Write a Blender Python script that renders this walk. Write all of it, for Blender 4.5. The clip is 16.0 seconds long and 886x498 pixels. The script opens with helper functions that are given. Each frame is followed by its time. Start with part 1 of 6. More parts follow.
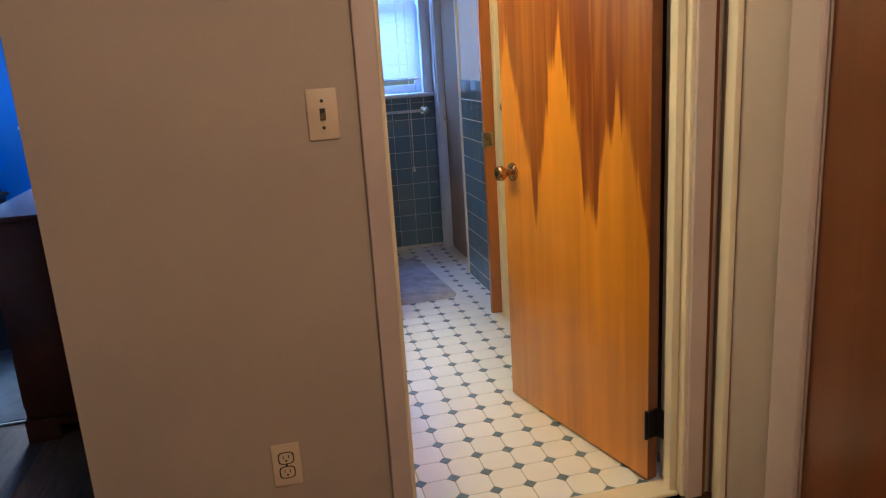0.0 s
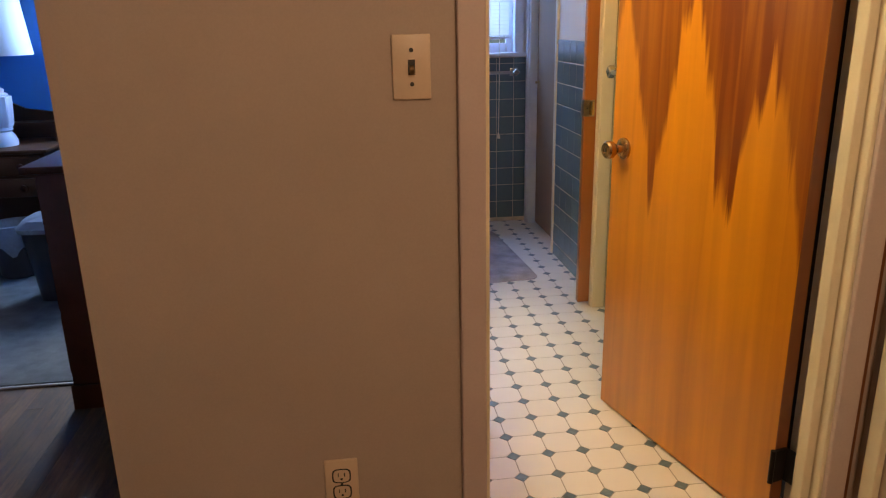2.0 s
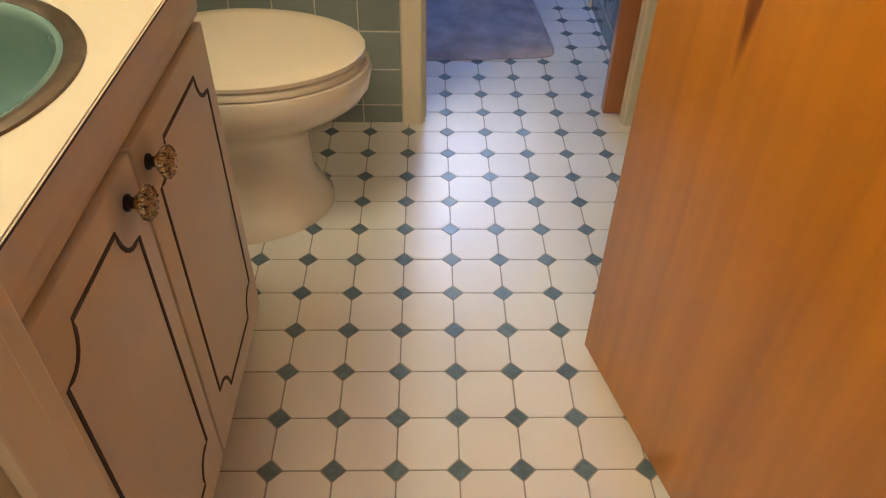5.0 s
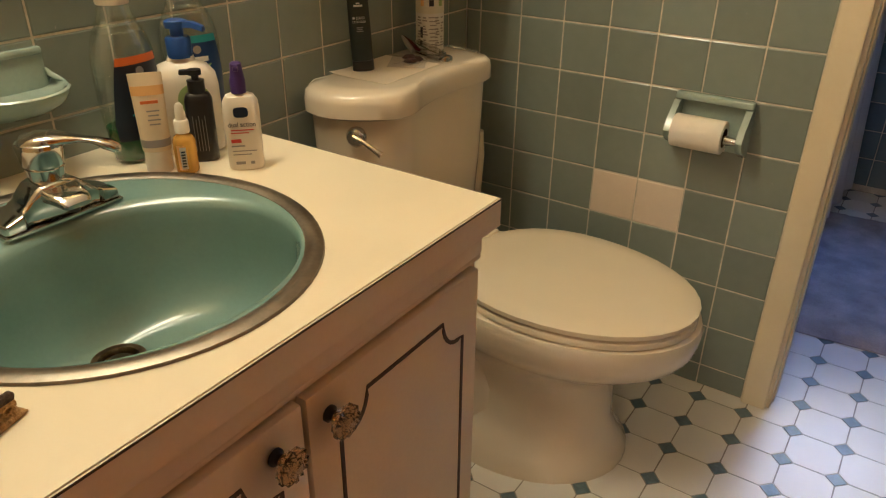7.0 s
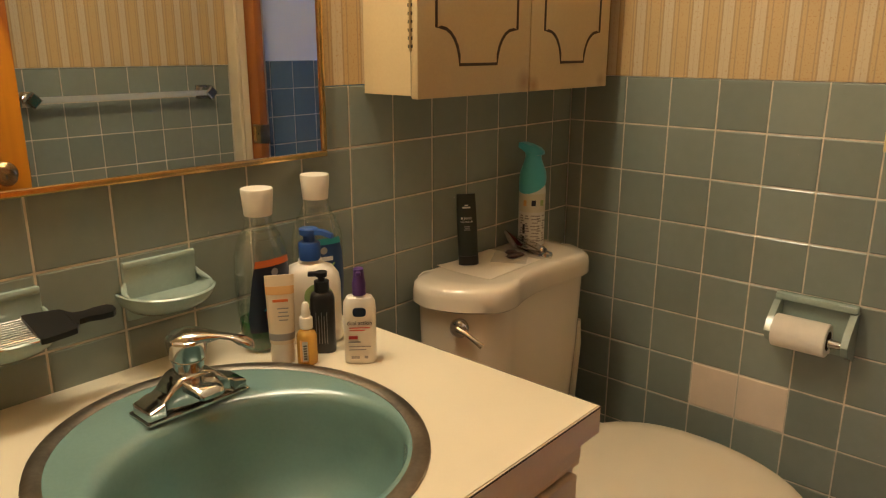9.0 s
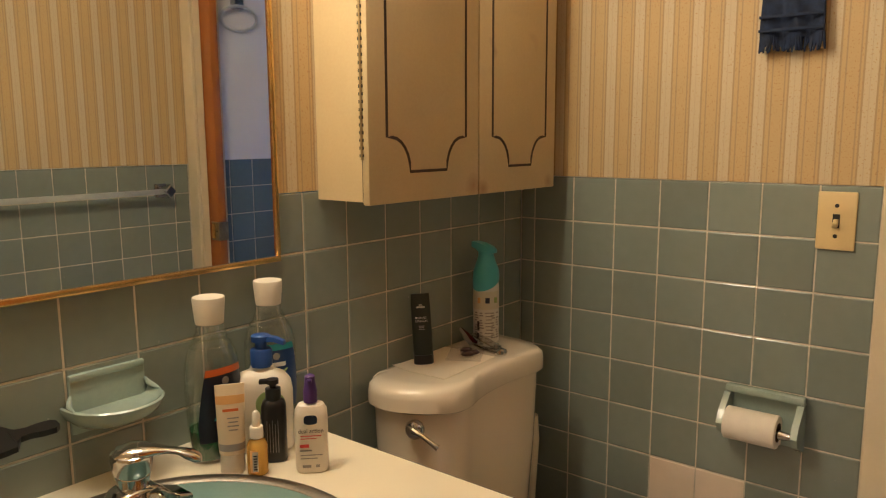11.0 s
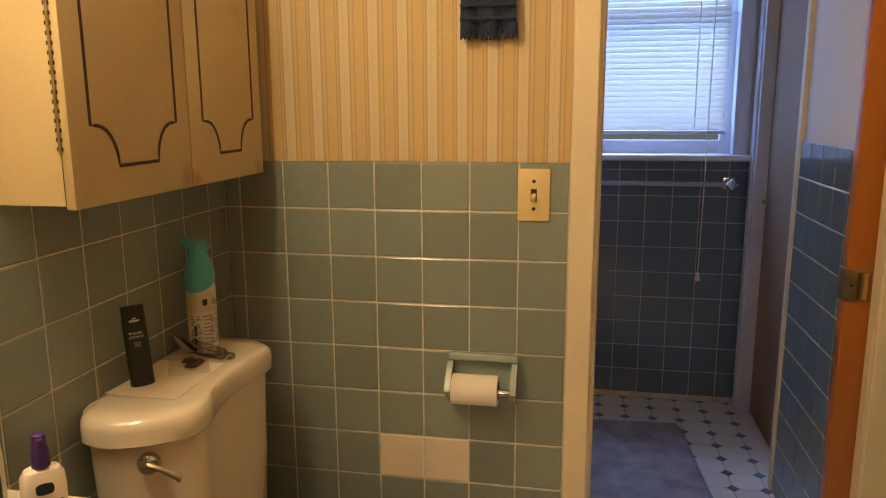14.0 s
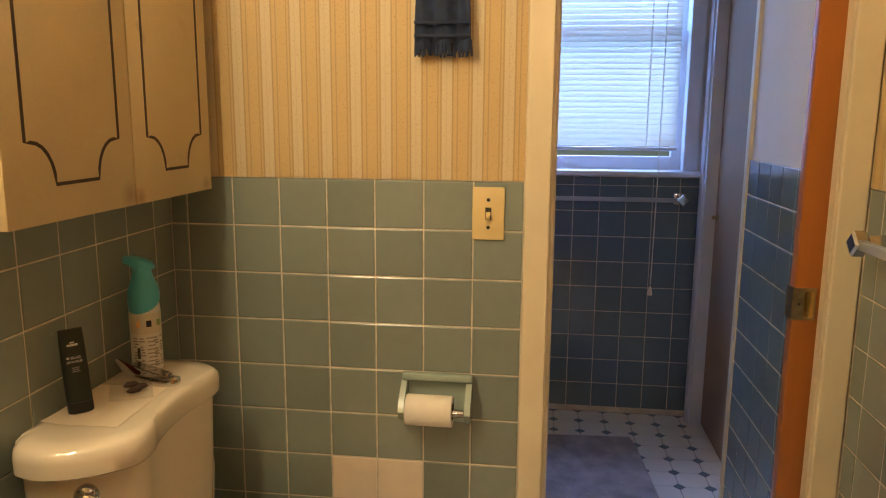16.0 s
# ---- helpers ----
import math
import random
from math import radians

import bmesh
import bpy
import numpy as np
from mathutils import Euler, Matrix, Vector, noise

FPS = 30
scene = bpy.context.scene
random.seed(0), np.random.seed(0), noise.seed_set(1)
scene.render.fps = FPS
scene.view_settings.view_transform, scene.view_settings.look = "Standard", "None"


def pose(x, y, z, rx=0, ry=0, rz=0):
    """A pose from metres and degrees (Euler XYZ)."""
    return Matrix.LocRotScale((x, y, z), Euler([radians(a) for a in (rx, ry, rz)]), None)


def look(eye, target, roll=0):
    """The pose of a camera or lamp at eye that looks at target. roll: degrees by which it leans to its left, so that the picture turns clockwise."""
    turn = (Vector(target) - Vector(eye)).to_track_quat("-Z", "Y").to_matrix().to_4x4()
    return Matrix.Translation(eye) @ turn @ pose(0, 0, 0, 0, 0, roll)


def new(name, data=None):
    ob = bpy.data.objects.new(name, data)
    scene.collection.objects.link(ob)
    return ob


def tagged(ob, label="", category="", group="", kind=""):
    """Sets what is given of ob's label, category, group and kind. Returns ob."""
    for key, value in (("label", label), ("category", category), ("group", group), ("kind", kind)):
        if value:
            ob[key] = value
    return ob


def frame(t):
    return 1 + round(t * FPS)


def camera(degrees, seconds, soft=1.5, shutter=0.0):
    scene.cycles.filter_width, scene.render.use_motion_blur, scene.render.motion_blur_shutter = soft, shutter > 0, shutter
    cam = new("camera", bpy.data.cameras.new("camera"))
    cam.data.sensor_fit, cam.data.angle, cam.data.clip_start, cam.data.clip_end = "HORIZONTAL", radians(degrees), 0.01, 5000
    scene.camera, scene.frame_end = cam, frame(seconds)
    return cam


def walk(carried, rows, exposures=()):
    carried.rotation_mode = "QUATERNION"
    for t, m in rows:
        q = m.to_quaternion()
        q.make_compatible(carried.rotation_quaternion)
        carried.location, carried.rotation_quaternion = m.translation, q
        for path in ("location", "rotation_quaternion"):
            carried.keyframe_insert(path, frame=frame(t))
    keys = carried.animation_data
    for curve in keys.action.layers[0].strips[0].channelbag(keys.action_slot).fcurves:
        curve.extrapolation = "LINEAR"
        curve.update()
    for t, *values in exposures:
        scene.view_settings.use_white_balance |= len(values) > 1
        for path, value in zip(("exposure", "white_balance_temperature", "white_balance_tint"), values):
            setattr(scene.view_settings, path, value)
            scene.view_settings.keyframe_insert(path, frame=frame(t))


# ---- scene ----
cam = camera(62.2, 16.0, soft=1.2)
PATH = [
    (0, (0.38, -3.373, 1.288), (0.806, -1.484, 0.786), -3.6),
    (0.5, (0.379, -3.37, 1.289), (0.684, -1.455, 0.8), -2.6),
    (1, (0.389, -3.352, 1.284), (0.621, -1.431, 0.777), -2.2),
    (1.5, (0.385, -3.206, 1.271), (0.606, -1.295, 0.723), -1.7),
    (2, (0.387, -3.031, 1.257), (0.622, -1.134, 0.669), -1.2),
    (2.5, (0.476, -2.828, 1.236), (0.752, -0.949, 0.609), -0.7),
    (3, (0.57, -2.645, 1.211), (0.915, -0.819, 0.473), 0.3),
    (3.2, (0.586, -2.533, 1.185), (0.966, -0.742, 0.379), 1.1),
    (5.3, (0.889, -1.768, 1.111), (0.784, -0.275, -0.216), 1.0),
    (5.5, (0.881, -1.731, 1.131), (0.654, -0.203, -0.14), 1.1),
    (6, (0.891, -1.656, 1.137), (0.354, -0.095, 0.007), 1.0),
    (6.5, (0.956, -1.579, 1.143), (0.144, -0.066, 0.117), 0.8),
    (7, (0.983, -1.565, 1.142), (0.001, -0.095, 0.205), 0.6),
    (7.5, (0.982, -1.578, 1.157), (-0.127, -0.142, 0.317), 0.8),
    (8, (0.987, -1.594, 1.173), (-0.214, -0.17, 0.445), 0.5),
    (8.5, (0.989, -1.604, 1.203), (-0.262, -0.176, 0.575), 0.2),
    (9, (0.992, -1.605, 1.215), (-0.284, -0.159, 0.686), 0.1),
    (9.2, (0.988, -1.608, 1.216), (-0.295, -0.155, 0.725), 0.0),
    (11.3, (1.024, -1.603, 1.259), (-0.194, -0.043, 0.968), -0.7),
    (11.5, (1.026, -1.596, 1.265), (-0.16, -0.015, 0.956), -0.7),
    (12, (1.014, -1.594, 1.256), (-0.037, 0.077, 0.933), -0.9),
    (12.5, (0.953, -1.597, 1.26), (0.1, 0.185, 0.947), -0.8),
    (13, (0.862, -1.614, 1.273), (0.222, 0.255, 0.959), -0.7),
    (13.5, (0.831, -1.616, 1.274), (0.35, 0.296, 0.935), -0.5),
    (14, (0.832, -1.609, 1.272), (0.466, 0.32, 0.892), -0.3),
    (14.5, (0.833, -1.587, 1.265), (0.545, 0.345, 0.835), -0.1),
    (15, (0.836, -1.588, 1.263), (0.585, 0.342, 0.802), 0.2),
    (15.5, (0.837, -1.583, 1.258), (0.591, 0.355, 0.83), 0.5),
    (16, (0.833, -1.585, 1.286), (0.584, 0.367, 0.934), 0.4),
]
walk(cam, [(t, look(eye, target, roll)) for t, eye, target, roll in PATH],
     exposures=[(0.0, 0.57, 5400, 3), (0.5, 0.57, 5750, 6), (1.0, 0.57, 6200, 8), (2.0, 0.52, 6450, 10), (3.2, 0.45, 6350, 10), (5.3, 0.30, 5450, 8), (6.5, 0.16, 5480, 8), (8.0, 0.01, 5900, 12), (9.2, 0.0, 5800, 14), (11.3, 0.0, 5600, 16), (12.5, -0.06, 6820, 17), (13.0, -0.06, 6880, 17), (13.5, -0.14, 6920, 17), (14.2, 0.09, 7080, 17), (15.0, 0.28, 7180, 16), (15.5, 0.18, 7060, 16), (16.0, 0.20, 6680, 13)])

# ---- light ----
world = bpy.data.worlds.new("world")
scene.world = world
world.use_nodes = True
_wn = world.node_tree.nodes
_sky = _wn.new("ShaderNodeTexSky")
_sky.sky_type, _sky.sun_disc = "NISHITA", False
_sky.sun_elevation, _sky.sun_rotation = radians(35), radians(200)
world.node_tree.links.new(_sky.outputs[0], _wn["Background"].inputs[0])
_wn["Background"].inputs[1].default_value = 0.1


def lamp(name, kind, energy, color, m, size=(0.1, 0.1), radius=0.05):
    data = bpy.data.lights.new(name, kind)
    data.energy, data.color = energy, color
    if kind == "AREA":
        data.shape, data.size, data.size_y = "RECTANGLE", size[0], size[1]
    elif kind == "SUN":
        data.angle = radians(12)
    else:
        data.shadow_soft_size = radius
    ob = new(name, data)
    ob.matrix_world = m
    return ob


WARM = (1.0, 0.83, 0.52)
DAY = (0.20, 0.41, 1.0)
lamp("sun", "SUN", 1.0, (1.0, 0.95, 0.9), look((0, 8, 6), (0, 0, 0)))
lamp("bath_window_daylight", "AREA", 19, DAY, pose(1.09, 1.72, 1.665, -90, 0, 0), (0.66, 0.96))
lamp("bedroom_window_daylight", "AREA", 58, (0.42, 0.62, 1.0), pose(-0.60, 1.72, 1.55, -90, 0, 0), (0.85, 1.1))
for bulb_y in (-1.38, -1.265, -1.15, -1.035, -0.92):
    lamp("vanity_bulb_light", "POINT", 5.6, WARM, pose(0.150, bulb_y, 1.99), radius=0.085)
lamp("hall_ceiling_bulb", "POINT", 29, (1.0, 0.70, 0.43), pose(0.92, -3.62, 2.2), radius=0.1)


# ---- materials ----
def material(name, rough=0.5, metal=0.0):
    m = bpy.data.materials.new(name)
    m.use_nodes = True
    n, l = m.node_tree.nodes, m.node_tree.links
    b = n["Principled BSDF"]
    b.inputs["Roughness"].default_value, b.inputs["Metallic"].default_value = rough, metal
    return m, n, l, b


def rgba(c):
    return (c[0], c[1], c[2], 1)


def shade(name, color, rough=0.5, metal=0.0, vary=0.12, scale=14.0, bump=0.05, fine=180.0, rand=0.0, stretch=(1, 1, 1), spots=None, coat=0.0, smudges=()):
    """A surface with stains at one scale and grain at a finer one; rand: how much each piece differs."""
    m, n, l, b = material(name, rough, metal)
    geo = n.new("ShaderNodeNewGeometry")
    mapping = n.new("ShaderNodeMapping")
    mapping.inputs["Scale"].default_value = stretch
    l.new(geo.outputs["Position"], mapping.inputs[0])
    big, small = n.new("ShaderNodeTexNoise"), n.new("ShaderNodeTexNoise")
    big.inputs["Scale"].default_value, big.inputs["Detail"].default_value = scale, 5
    small.inputs["Scale"].default_value, small.inputs["Detail"].default_value = fine, 3
    l.new(mapping.outputs[0], big.inputs["Vector"])
    l.new(mapping.outputs[0], small.inputs["Vector"])
    ramp = n.new("ShaderNodeValToRGB")
    lo = [max(0, c * (1 - vary)) for c in color]
    hi = [min(1, c * (1 + vary)) for c in color]
    ramp.color_ramp.elements[0].color, ramp.color_ramp.elements[1].color = rgba(lo), rgba(hi)
    ramp.color_ramp.elements[0].position, ramp.color_ramp.elements[1].position = 0.3, 0.7
    l.new(big.outputs[0], ramp.inputs[0])
    out = ramp.outputs[0]
    grain = n.new("ShaderNodeMixRGB")
    grain.blend_type, grain.inputs[0].default_value = "OVERLAY", min(0.6, vary * 1.2)
    l.new(out, grain.inputs[1])
    l.new(small.outputs[0], grain.inputs[2])
    out = grain.outputs[0]
    if rand:
        info = n.new("ShaderNodeObjectInfo")
        hsv = n.new("ShaderNodeHueSaturation")
        mr = n.new("ShaderNodeMapRange")
        mr.inputs[3].default_value, mr.inputs[4].default_value = 1 - rand, 1 + rand
        l.new(info.outputs["Random"], mr.inputs[0])
        l.new(mr.outputs[0], hsv.inputs["Value"])
        l.new(out, hsv.inputs["Color"])
        out = hsv.outputs[0]
    if spots:
        vor = n.new("ShaderNodeTexNoise")
        vor.inputs["Scale"].default_value = spots[1]
        l.new(geo.outputs["Position"], vor.inputs["Vector"])
        sr = n.new("ShaderNodeValToRGB")
        sr.color_ramp.elements[0].position, sr.color_ramp.elements[1].position = spots[2], spots[2] + 0.05
        l.new(vor.outputs[0], sr.inputs[0])
        mx = n.new("ShaderNodeMixRGB")
        mx.inputs[2].default_value = rgba(spots[0])
        l.new(sr.outputs[0], mx.inputs[0])
        l.new(out, mx.inputs[1])
        out = mx.outputs[0]
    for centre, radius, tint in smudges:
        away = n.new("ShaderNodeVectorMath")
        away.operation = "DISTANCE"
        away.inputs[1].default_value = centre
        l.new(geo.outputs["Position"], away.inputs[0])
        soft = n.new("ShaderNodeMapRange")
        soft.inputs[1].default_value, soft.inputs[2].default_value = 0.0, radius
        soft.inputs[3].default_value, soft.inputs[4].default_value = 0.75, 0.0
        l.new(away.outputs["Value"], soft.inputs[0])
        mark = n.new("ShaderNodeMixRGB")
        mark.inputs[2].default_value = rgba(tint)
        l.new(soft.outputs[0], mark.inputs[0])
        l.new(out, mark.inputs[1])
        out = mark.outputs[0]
    l.new(out, b.inputs["Base Color"])
    rr = n.new("ShaderNodeMapRange")
    rr.inputs[3].default_value, rr.inputs[4].default_value = max(0.02, rough * 0.8), min(1, rough * 1.25)
    l.new(big.outputs[0], rr.inputs[0])
    l.new(rr.outputs[0], b.inputs["Roughness"])
    if bump:
        bp = n.new("ShaderNodeBump")
        bp.inputs["Strength"].default_value, bp.inputs["Distance"].default_value = bump, 0.002
        l.new(small.outputs[0], bp.inputs["Height"])
        l.new(bp.outputs[0], b.inputs["Normal"])
    if coat:
        b.inputs["Coat Weight"].default_value, b.inputs["Coat Roughness"].default_value = coat, 0.08
    return m


def stripe_wallpaper():
    """Peach bands with a speckle, cream bands, and thin grey lines between them; 68 mm repeat."""
    m, n, l, b = material("striped_wallpaper", 0.62)
    geo = n.new("ShaderNodeNewGeometry")
    sep = n.new("ShaderNodeSeparateXYZ")
    l.new(geo.outputs["Position"], sep.inputs[0])

    def math_node(op, a, c):
        x = n.new("ShaderNodeMath")
        x.operation = op
        for s, v in ((0, a), (1, c)):
            if isinstance(v, (int, float)):
                x.inputs[s].default_value = v
            else:
                l.new(v, x.inputs[s])
        return x.outputs[0]

    u = math_node("FRACT", math_node("DIVIDE", math_node("ADD", math_node("ADD", sep.outputs[0], sep.outputs[1]), 3.1196), 0.0662), 0)
    ramp = n.new("ShaderNodeValToRGB")
    cr = ramp.color_ramp
    cr.interpolation = "LINEAR"
    peach, cream, line = (0.585, 0.424, 0.205), (0.625, 0.530, 0.345), (0.44, 0.32, 0.17)
    stops = [(0.0, peach), (0.06, peach), (0.08, line), (0.10, line), (0.12, peach), (0.42, peach), (0.44, line), (0.46, line), (0.48, peach), (0.52, peach), (0.54, line), (0.57, line), (0.59, cream), (0.71, cream), (0.73, (0.56, 0.45, 0.30)), (0.75, cream), (0.90, cream), (0.92, line), (0.95, line), (0.97, peach)]
    cr.elements[0].position, cr.elements[0].color = stops[0][0], rgba(stops[0][1])
    cr.elements[1].position, cr.elements[1].color = stops[-1][0], rgba(stops[-1][1])
    for p, c in stops[1:-1]:
        e = cr.elements.new(p)
        e.color = rgba(c)
    l.new(u, ramp.inputs[0])
    sp = n.new("ShaderNodeTexNoise")
    sp.inputs["Scale"].default_value, sp.inputs["Detail"].default_value = 260, 2
    l.new(geo.outputs["Position"], sp.inputs["Vector"])
    sr = n.new("ShaderNodeValToRGB")
    sr.color_ramp.elements[0].position, sr.color_ramp.elements[1].position = 0.60, 0.66
    l.new(sp.outputs[0], sr.inputs[0])
    mx = n.new("ShaderNodeMixRGB")
    mx.blend_type = "MULTIPLY"
    mx.inputs[2].default_value = (0.80, 0.62, 0.48, 1)
    l.new(math_node("MULTIPLY", sr.outputs[0], 0.8), mx.inputs[0])
    l.new(ramp.outputs[0], mx.inputs[1])
    age = n.new("ShaderNodeTexNoise")
    age.inputs["Scale"].default_value = 3
    l.new(geo.outputs["Position"], age.inputs["Vector"])
    hsv = n.new("ShaderNodeHueSaturation")
    mr = n.new("ShaderNodeMapRange")
    mr.inputs[3].default_value, mr.inputs[4].default_value = 0.93, 1.05
    l.new(age.outputs[0], mr.inputs[0])
    l.new(mr.outputs[0], hsv.inputs["Value"])
    l.new(mx.outputs[0], hsv.inputs["Color"])
    l.new(hsv.outputs[0], b.inputs["Base Color"])
    bp = n.new("ShaderNodeBump")
    bp.inputs["Strength"].default_value, bp.inputs["Distance"].default_value = 0.15, 0.001
    l.new(sp.outputs[0], bp.inputs["Height"])
    l.new(bp.outputs[0], b.inputs["Normal"])
    return m


def wood(name, light, dark, rough=0.35, along=2, flames=(), coat=0.2, streak=30.0):
    """Veneer in the object's own space: streaks along an axis, with dark flame figures that taper downwards."""
    m, n, l, b = material(name, rough)
    tc = n.new("ShaderNodeTexCoord")
    mp = n.new("ShaderNodeMapping")
    sc = [streak, streak, streak]
    sc[along] = 1.3
    mp.inputs["Scale"].default_value = sc
    l.new(tc.outputs["Object"], mp.inputs[0])
    nz = n.new("ShaderNodeTexNoise")
    nz.inputs["Scale"].default_value, nz.inputs["Detail"].default_value, nz.inputs["Distortion"].default_value = 1.0, 8, 0.6
    l.new(mp.outputs[0], nz.inputs["Vector"])
    mp2 = n.new("ShaderNodeMapping")
    sc2 = [7.0, 7.0, 7.0]
    sc2[along] = 0.35
    mp2.inputs["Scale"].default_value = sc2
    l.new(tc.outputs["Object"], mp2.inputs[0])
    nb = n.new("ShaderNodeTexNoise")
    nb.inputs["Scale"].default_value, nb.inputs["Detail"].default_value = 1.0, 3
    l.new(mp2.outputs[0], nb.inputs["Vector"])

    def math_node(op, a, c, clamp=False):
        x = n.new("ShaderNodeMath")
        x.operation, x.use_clamp = op, clamp
        for s, v in ((0, a), (1, c)):
            if isinstance(v, (int, float)):
                x.inputs[s].default_value = v
            else:
                l.new(v, x.inputs[s])
        return x.outputs[0]

    f = math_node("ADD", math_node("MULTIPLY", nz.outputs[0], 0.36), math_node("MULTIPLY", nb.outputs[0], 0.69))
    ramp = n.new("ShaderNodeValToRGB")
    ramp.color_ramp.elements[0].position, ramp.color_ramp.elements[1].position = 0.34, 0.68
    mid = [0.75 * a + 0.25 * c for a, c in zip(light, dark)]
    ramp.color_ramp.elements[0].color, ramp.color_ramp.elements[1].color = rgba([0.5 * a + 0.5 * c for a, c in zip(light, dark)]), rgba(light)
    e = ramp.color_ramp.elements.new(0.5)
    e.color = rgba(mid)
    l.new(f, ramp.inputs[0])
    out = ramp.outputs[0]
    if flames:
        sep = n.new("ShaderNodeSeparateXYZ")
        l.new(tc.outputs["Object"], sep.inputs[0])
        total = None
        wob = math_node("MULTIPLY", math_node("SUBTRACT", nz.outputs[0], 0.5), 0.46)
        for centre, tip, steep in flames:
            d = math_node("ABSOLUTE", math_node("SUBTRACT", sep.outputs[0], centre), 0)
            v = math_node("SUBTRACT", math_node("ADD", math_node("SUBTRACT", sep.outputs[2], tip), wob), math_node("MULTIPLY", d, steep))
            v = math_node("MULTIPLY", math_node("MULTIPLY", v, 14.0, True), math_node("ADD", math_node("MULTIPLY", nb.outputs[0], 0.6), 0.50), True)
            total = v if total is None else math_node("MAXIMUM", total, v)
        mx = n.new("ShaderNodeMixRGB")
        l.new(math_node("MULTIPLY", total, math_node("ADD", math_node("MULTIPLY", nz.outputs[0], 1.6), 0.22), True), mx.inputs[0])
        l.new(out, mx.inputs[1])
        mx.inputs[2].default_value = rgba(dark)
        out = mx.outputs[0]
    l.new(out, b.inputs["Base Color"])
    bp = n.new("ShaderNodeBump")
    bp.inputs["Strength"].default_value, bp.inputs["Distance"].default_value = 0.08, 0.001
    l.new(nz.outputs[0], bp.inputs["Height"])
    l.new(bp.outputs[0], b.inputs["Normal"])
    b.inputs["Coat Weight"].default_value, b.inputs["Coat Roughness"].default_value = coat, 0.15
    return m


def clear(name, color, rough=0.02, ior=1.45, trans=1.0):
    m, n, l, b = material(name, rough)
    b.inputs["Base Color"].default_value = rgba(color)
    b.inputs["Transmission Weight"].default_value, b.inputs["IOR"].default_value = trans, ior
    return m


def translucent(name, color, through_color):
    m, n, l, b = material(name, 0.55)
    b.inputs["Base Color"].default_value = rgba(color)
    t = n.new("ShaderNodeBsdfTranslucent")
    t.inputs[0].default_value = rgba(through_color)
    mix = n.new("ShaderNodeMixShader")
    mix.inputs[0].default_value = 0.45
    l.new(b.outputs[0], mix.inputs[1])
    l.new(t.outputs[0], mix.inputs[2])
    l.new(mix.outputs[0], n["Material Output"].inputs[0])
    return m


TILE = shade("glazed_green_tile", (0.238, 0.277, 0.250), 0.20, vary=0.04, scale=5, bump=0.012, fine=40, rand=0.085, coat=0.2, spots=((0.42, 0.42, 0.37), 95, 0.765))
BLUETILE = shade("glazed_blue_tile", (0.128, 0.188, 0.225), 0.15, vary=0.05, scale=5, bump=0.015, fine=60, rand=0.06, coat=0.3)
WHITETILE = shade("cream_tile", (0.80, 0.68, 0.55), 0.3, vary=0.05, bump=0.02)
GROUT = shade("aged_grout", (0.62, 0.56, 0.46), 0.85, vary=0.2, scale=25, bump=0.2)
PAPER = stripe_wallpaper()
CREAM = shade("cream_paint", (0.74, 0.64, 0.46), 0.38, vary=0.05, scale=5, bump=0.04, fine=120)
VINYL = shade("cream_vinyl_tile", (0.82, 0.79, 0.72), 0.30, vary=0.03, scale=5, bump=0.03, fine=90, rand=0.02)
DOT = shade("blue_grey_vinyl_dot", (0.13, 0.19, 0.22), 0.3, vary=0.18, scale=60, bump=0.03, rand=0.08)
LINE = shade("vinyl_joint", (0.36, 0.33, 0.27), 0.5, vary=0.2, scale=20)
HALLPAINT = shade("taupe_wall_paint", (0.425, 0.335, 0.275), 0.6, vary=0.05, scale=2.5, bump=0.10, fine=220)
MAUVE = shade("mauve_trim_paint", (0.52, 0.41, 0.37), 0.42, vary=0.05, scale=6, bump=0.05)
TRIM = shade("cream_trim_paint", (0.76, 0.66, 0.47), 0.35, vary=0.05, scale=6, bump=0.05)
BLUEPAINT = shade("blue_wall_paint", (0.058, 0.25, 0.60), 0.6, vary=0.06, scale=2, bump=0.08, fine=220)
WHITEPAINT = shade("white_wall_paint", (0.78, 0.78, 0.80), 0.55, vary=0.04, scale=3, bump=0.05)
WHITETRIM = shade("white_trim_paint", (0.72, 0.73, 0.76), 0.4, vary=0.06, scale=7, bump=0.05)
CEIL = shade("ceiling_paint", (0.78, 0.75, 0.70), 0.8, vary=0.04, scale=3, bump=0.1)
BROWNPANEL = shade("brown_closet_panel", (0.31, 0.18, 0.10), 0.5, vary=0.12, scale=5, stretch=(8, 8, 0.6), bump=0.05)
ORANGE = wood("orange_door_veneer", (0.74, 0.285, 0.008), (0.185, 0.036, 0.003), 0.33, 2,
              flames=[(0.545, 0.73, 4.3), (0.250, 0.70, 4.2), (-0.01, 0.66, 3.4), (0.79, 0.92, 4.4)], coat=0.15)
ORANGEEDGE = wood("orange_door_edge", (0.46, 0.16, 0.03), (0.26, 0.075, 0.012), 0.36, 2, coat=0.3)
DARKWOOD = wood("dark_brown_door", (0.20, 0.060, 0.015), (0.07, 0.02, 0.008), 0.35, 2, coat=0.3)
MAHOGANY = wood("dark_dresser_wood", (0.085, 0.023, 0.009), (0.022, 0.008, 0.005), 0.34, 1, coat=0.15)
DESKWOOD = wood("brown_desk_wood", (0.11, 0.045, 0.018), (0.05, 0.018, 0.008), 0.40, 0, coat=0.1)
FLOORWOOD = shade("oak_floor_board", (0.080, 0.041, 0.016), 0.55, vary=0.45, scale=9, stretch=(9, 1.0, 9), fine=60, rand=0.38)
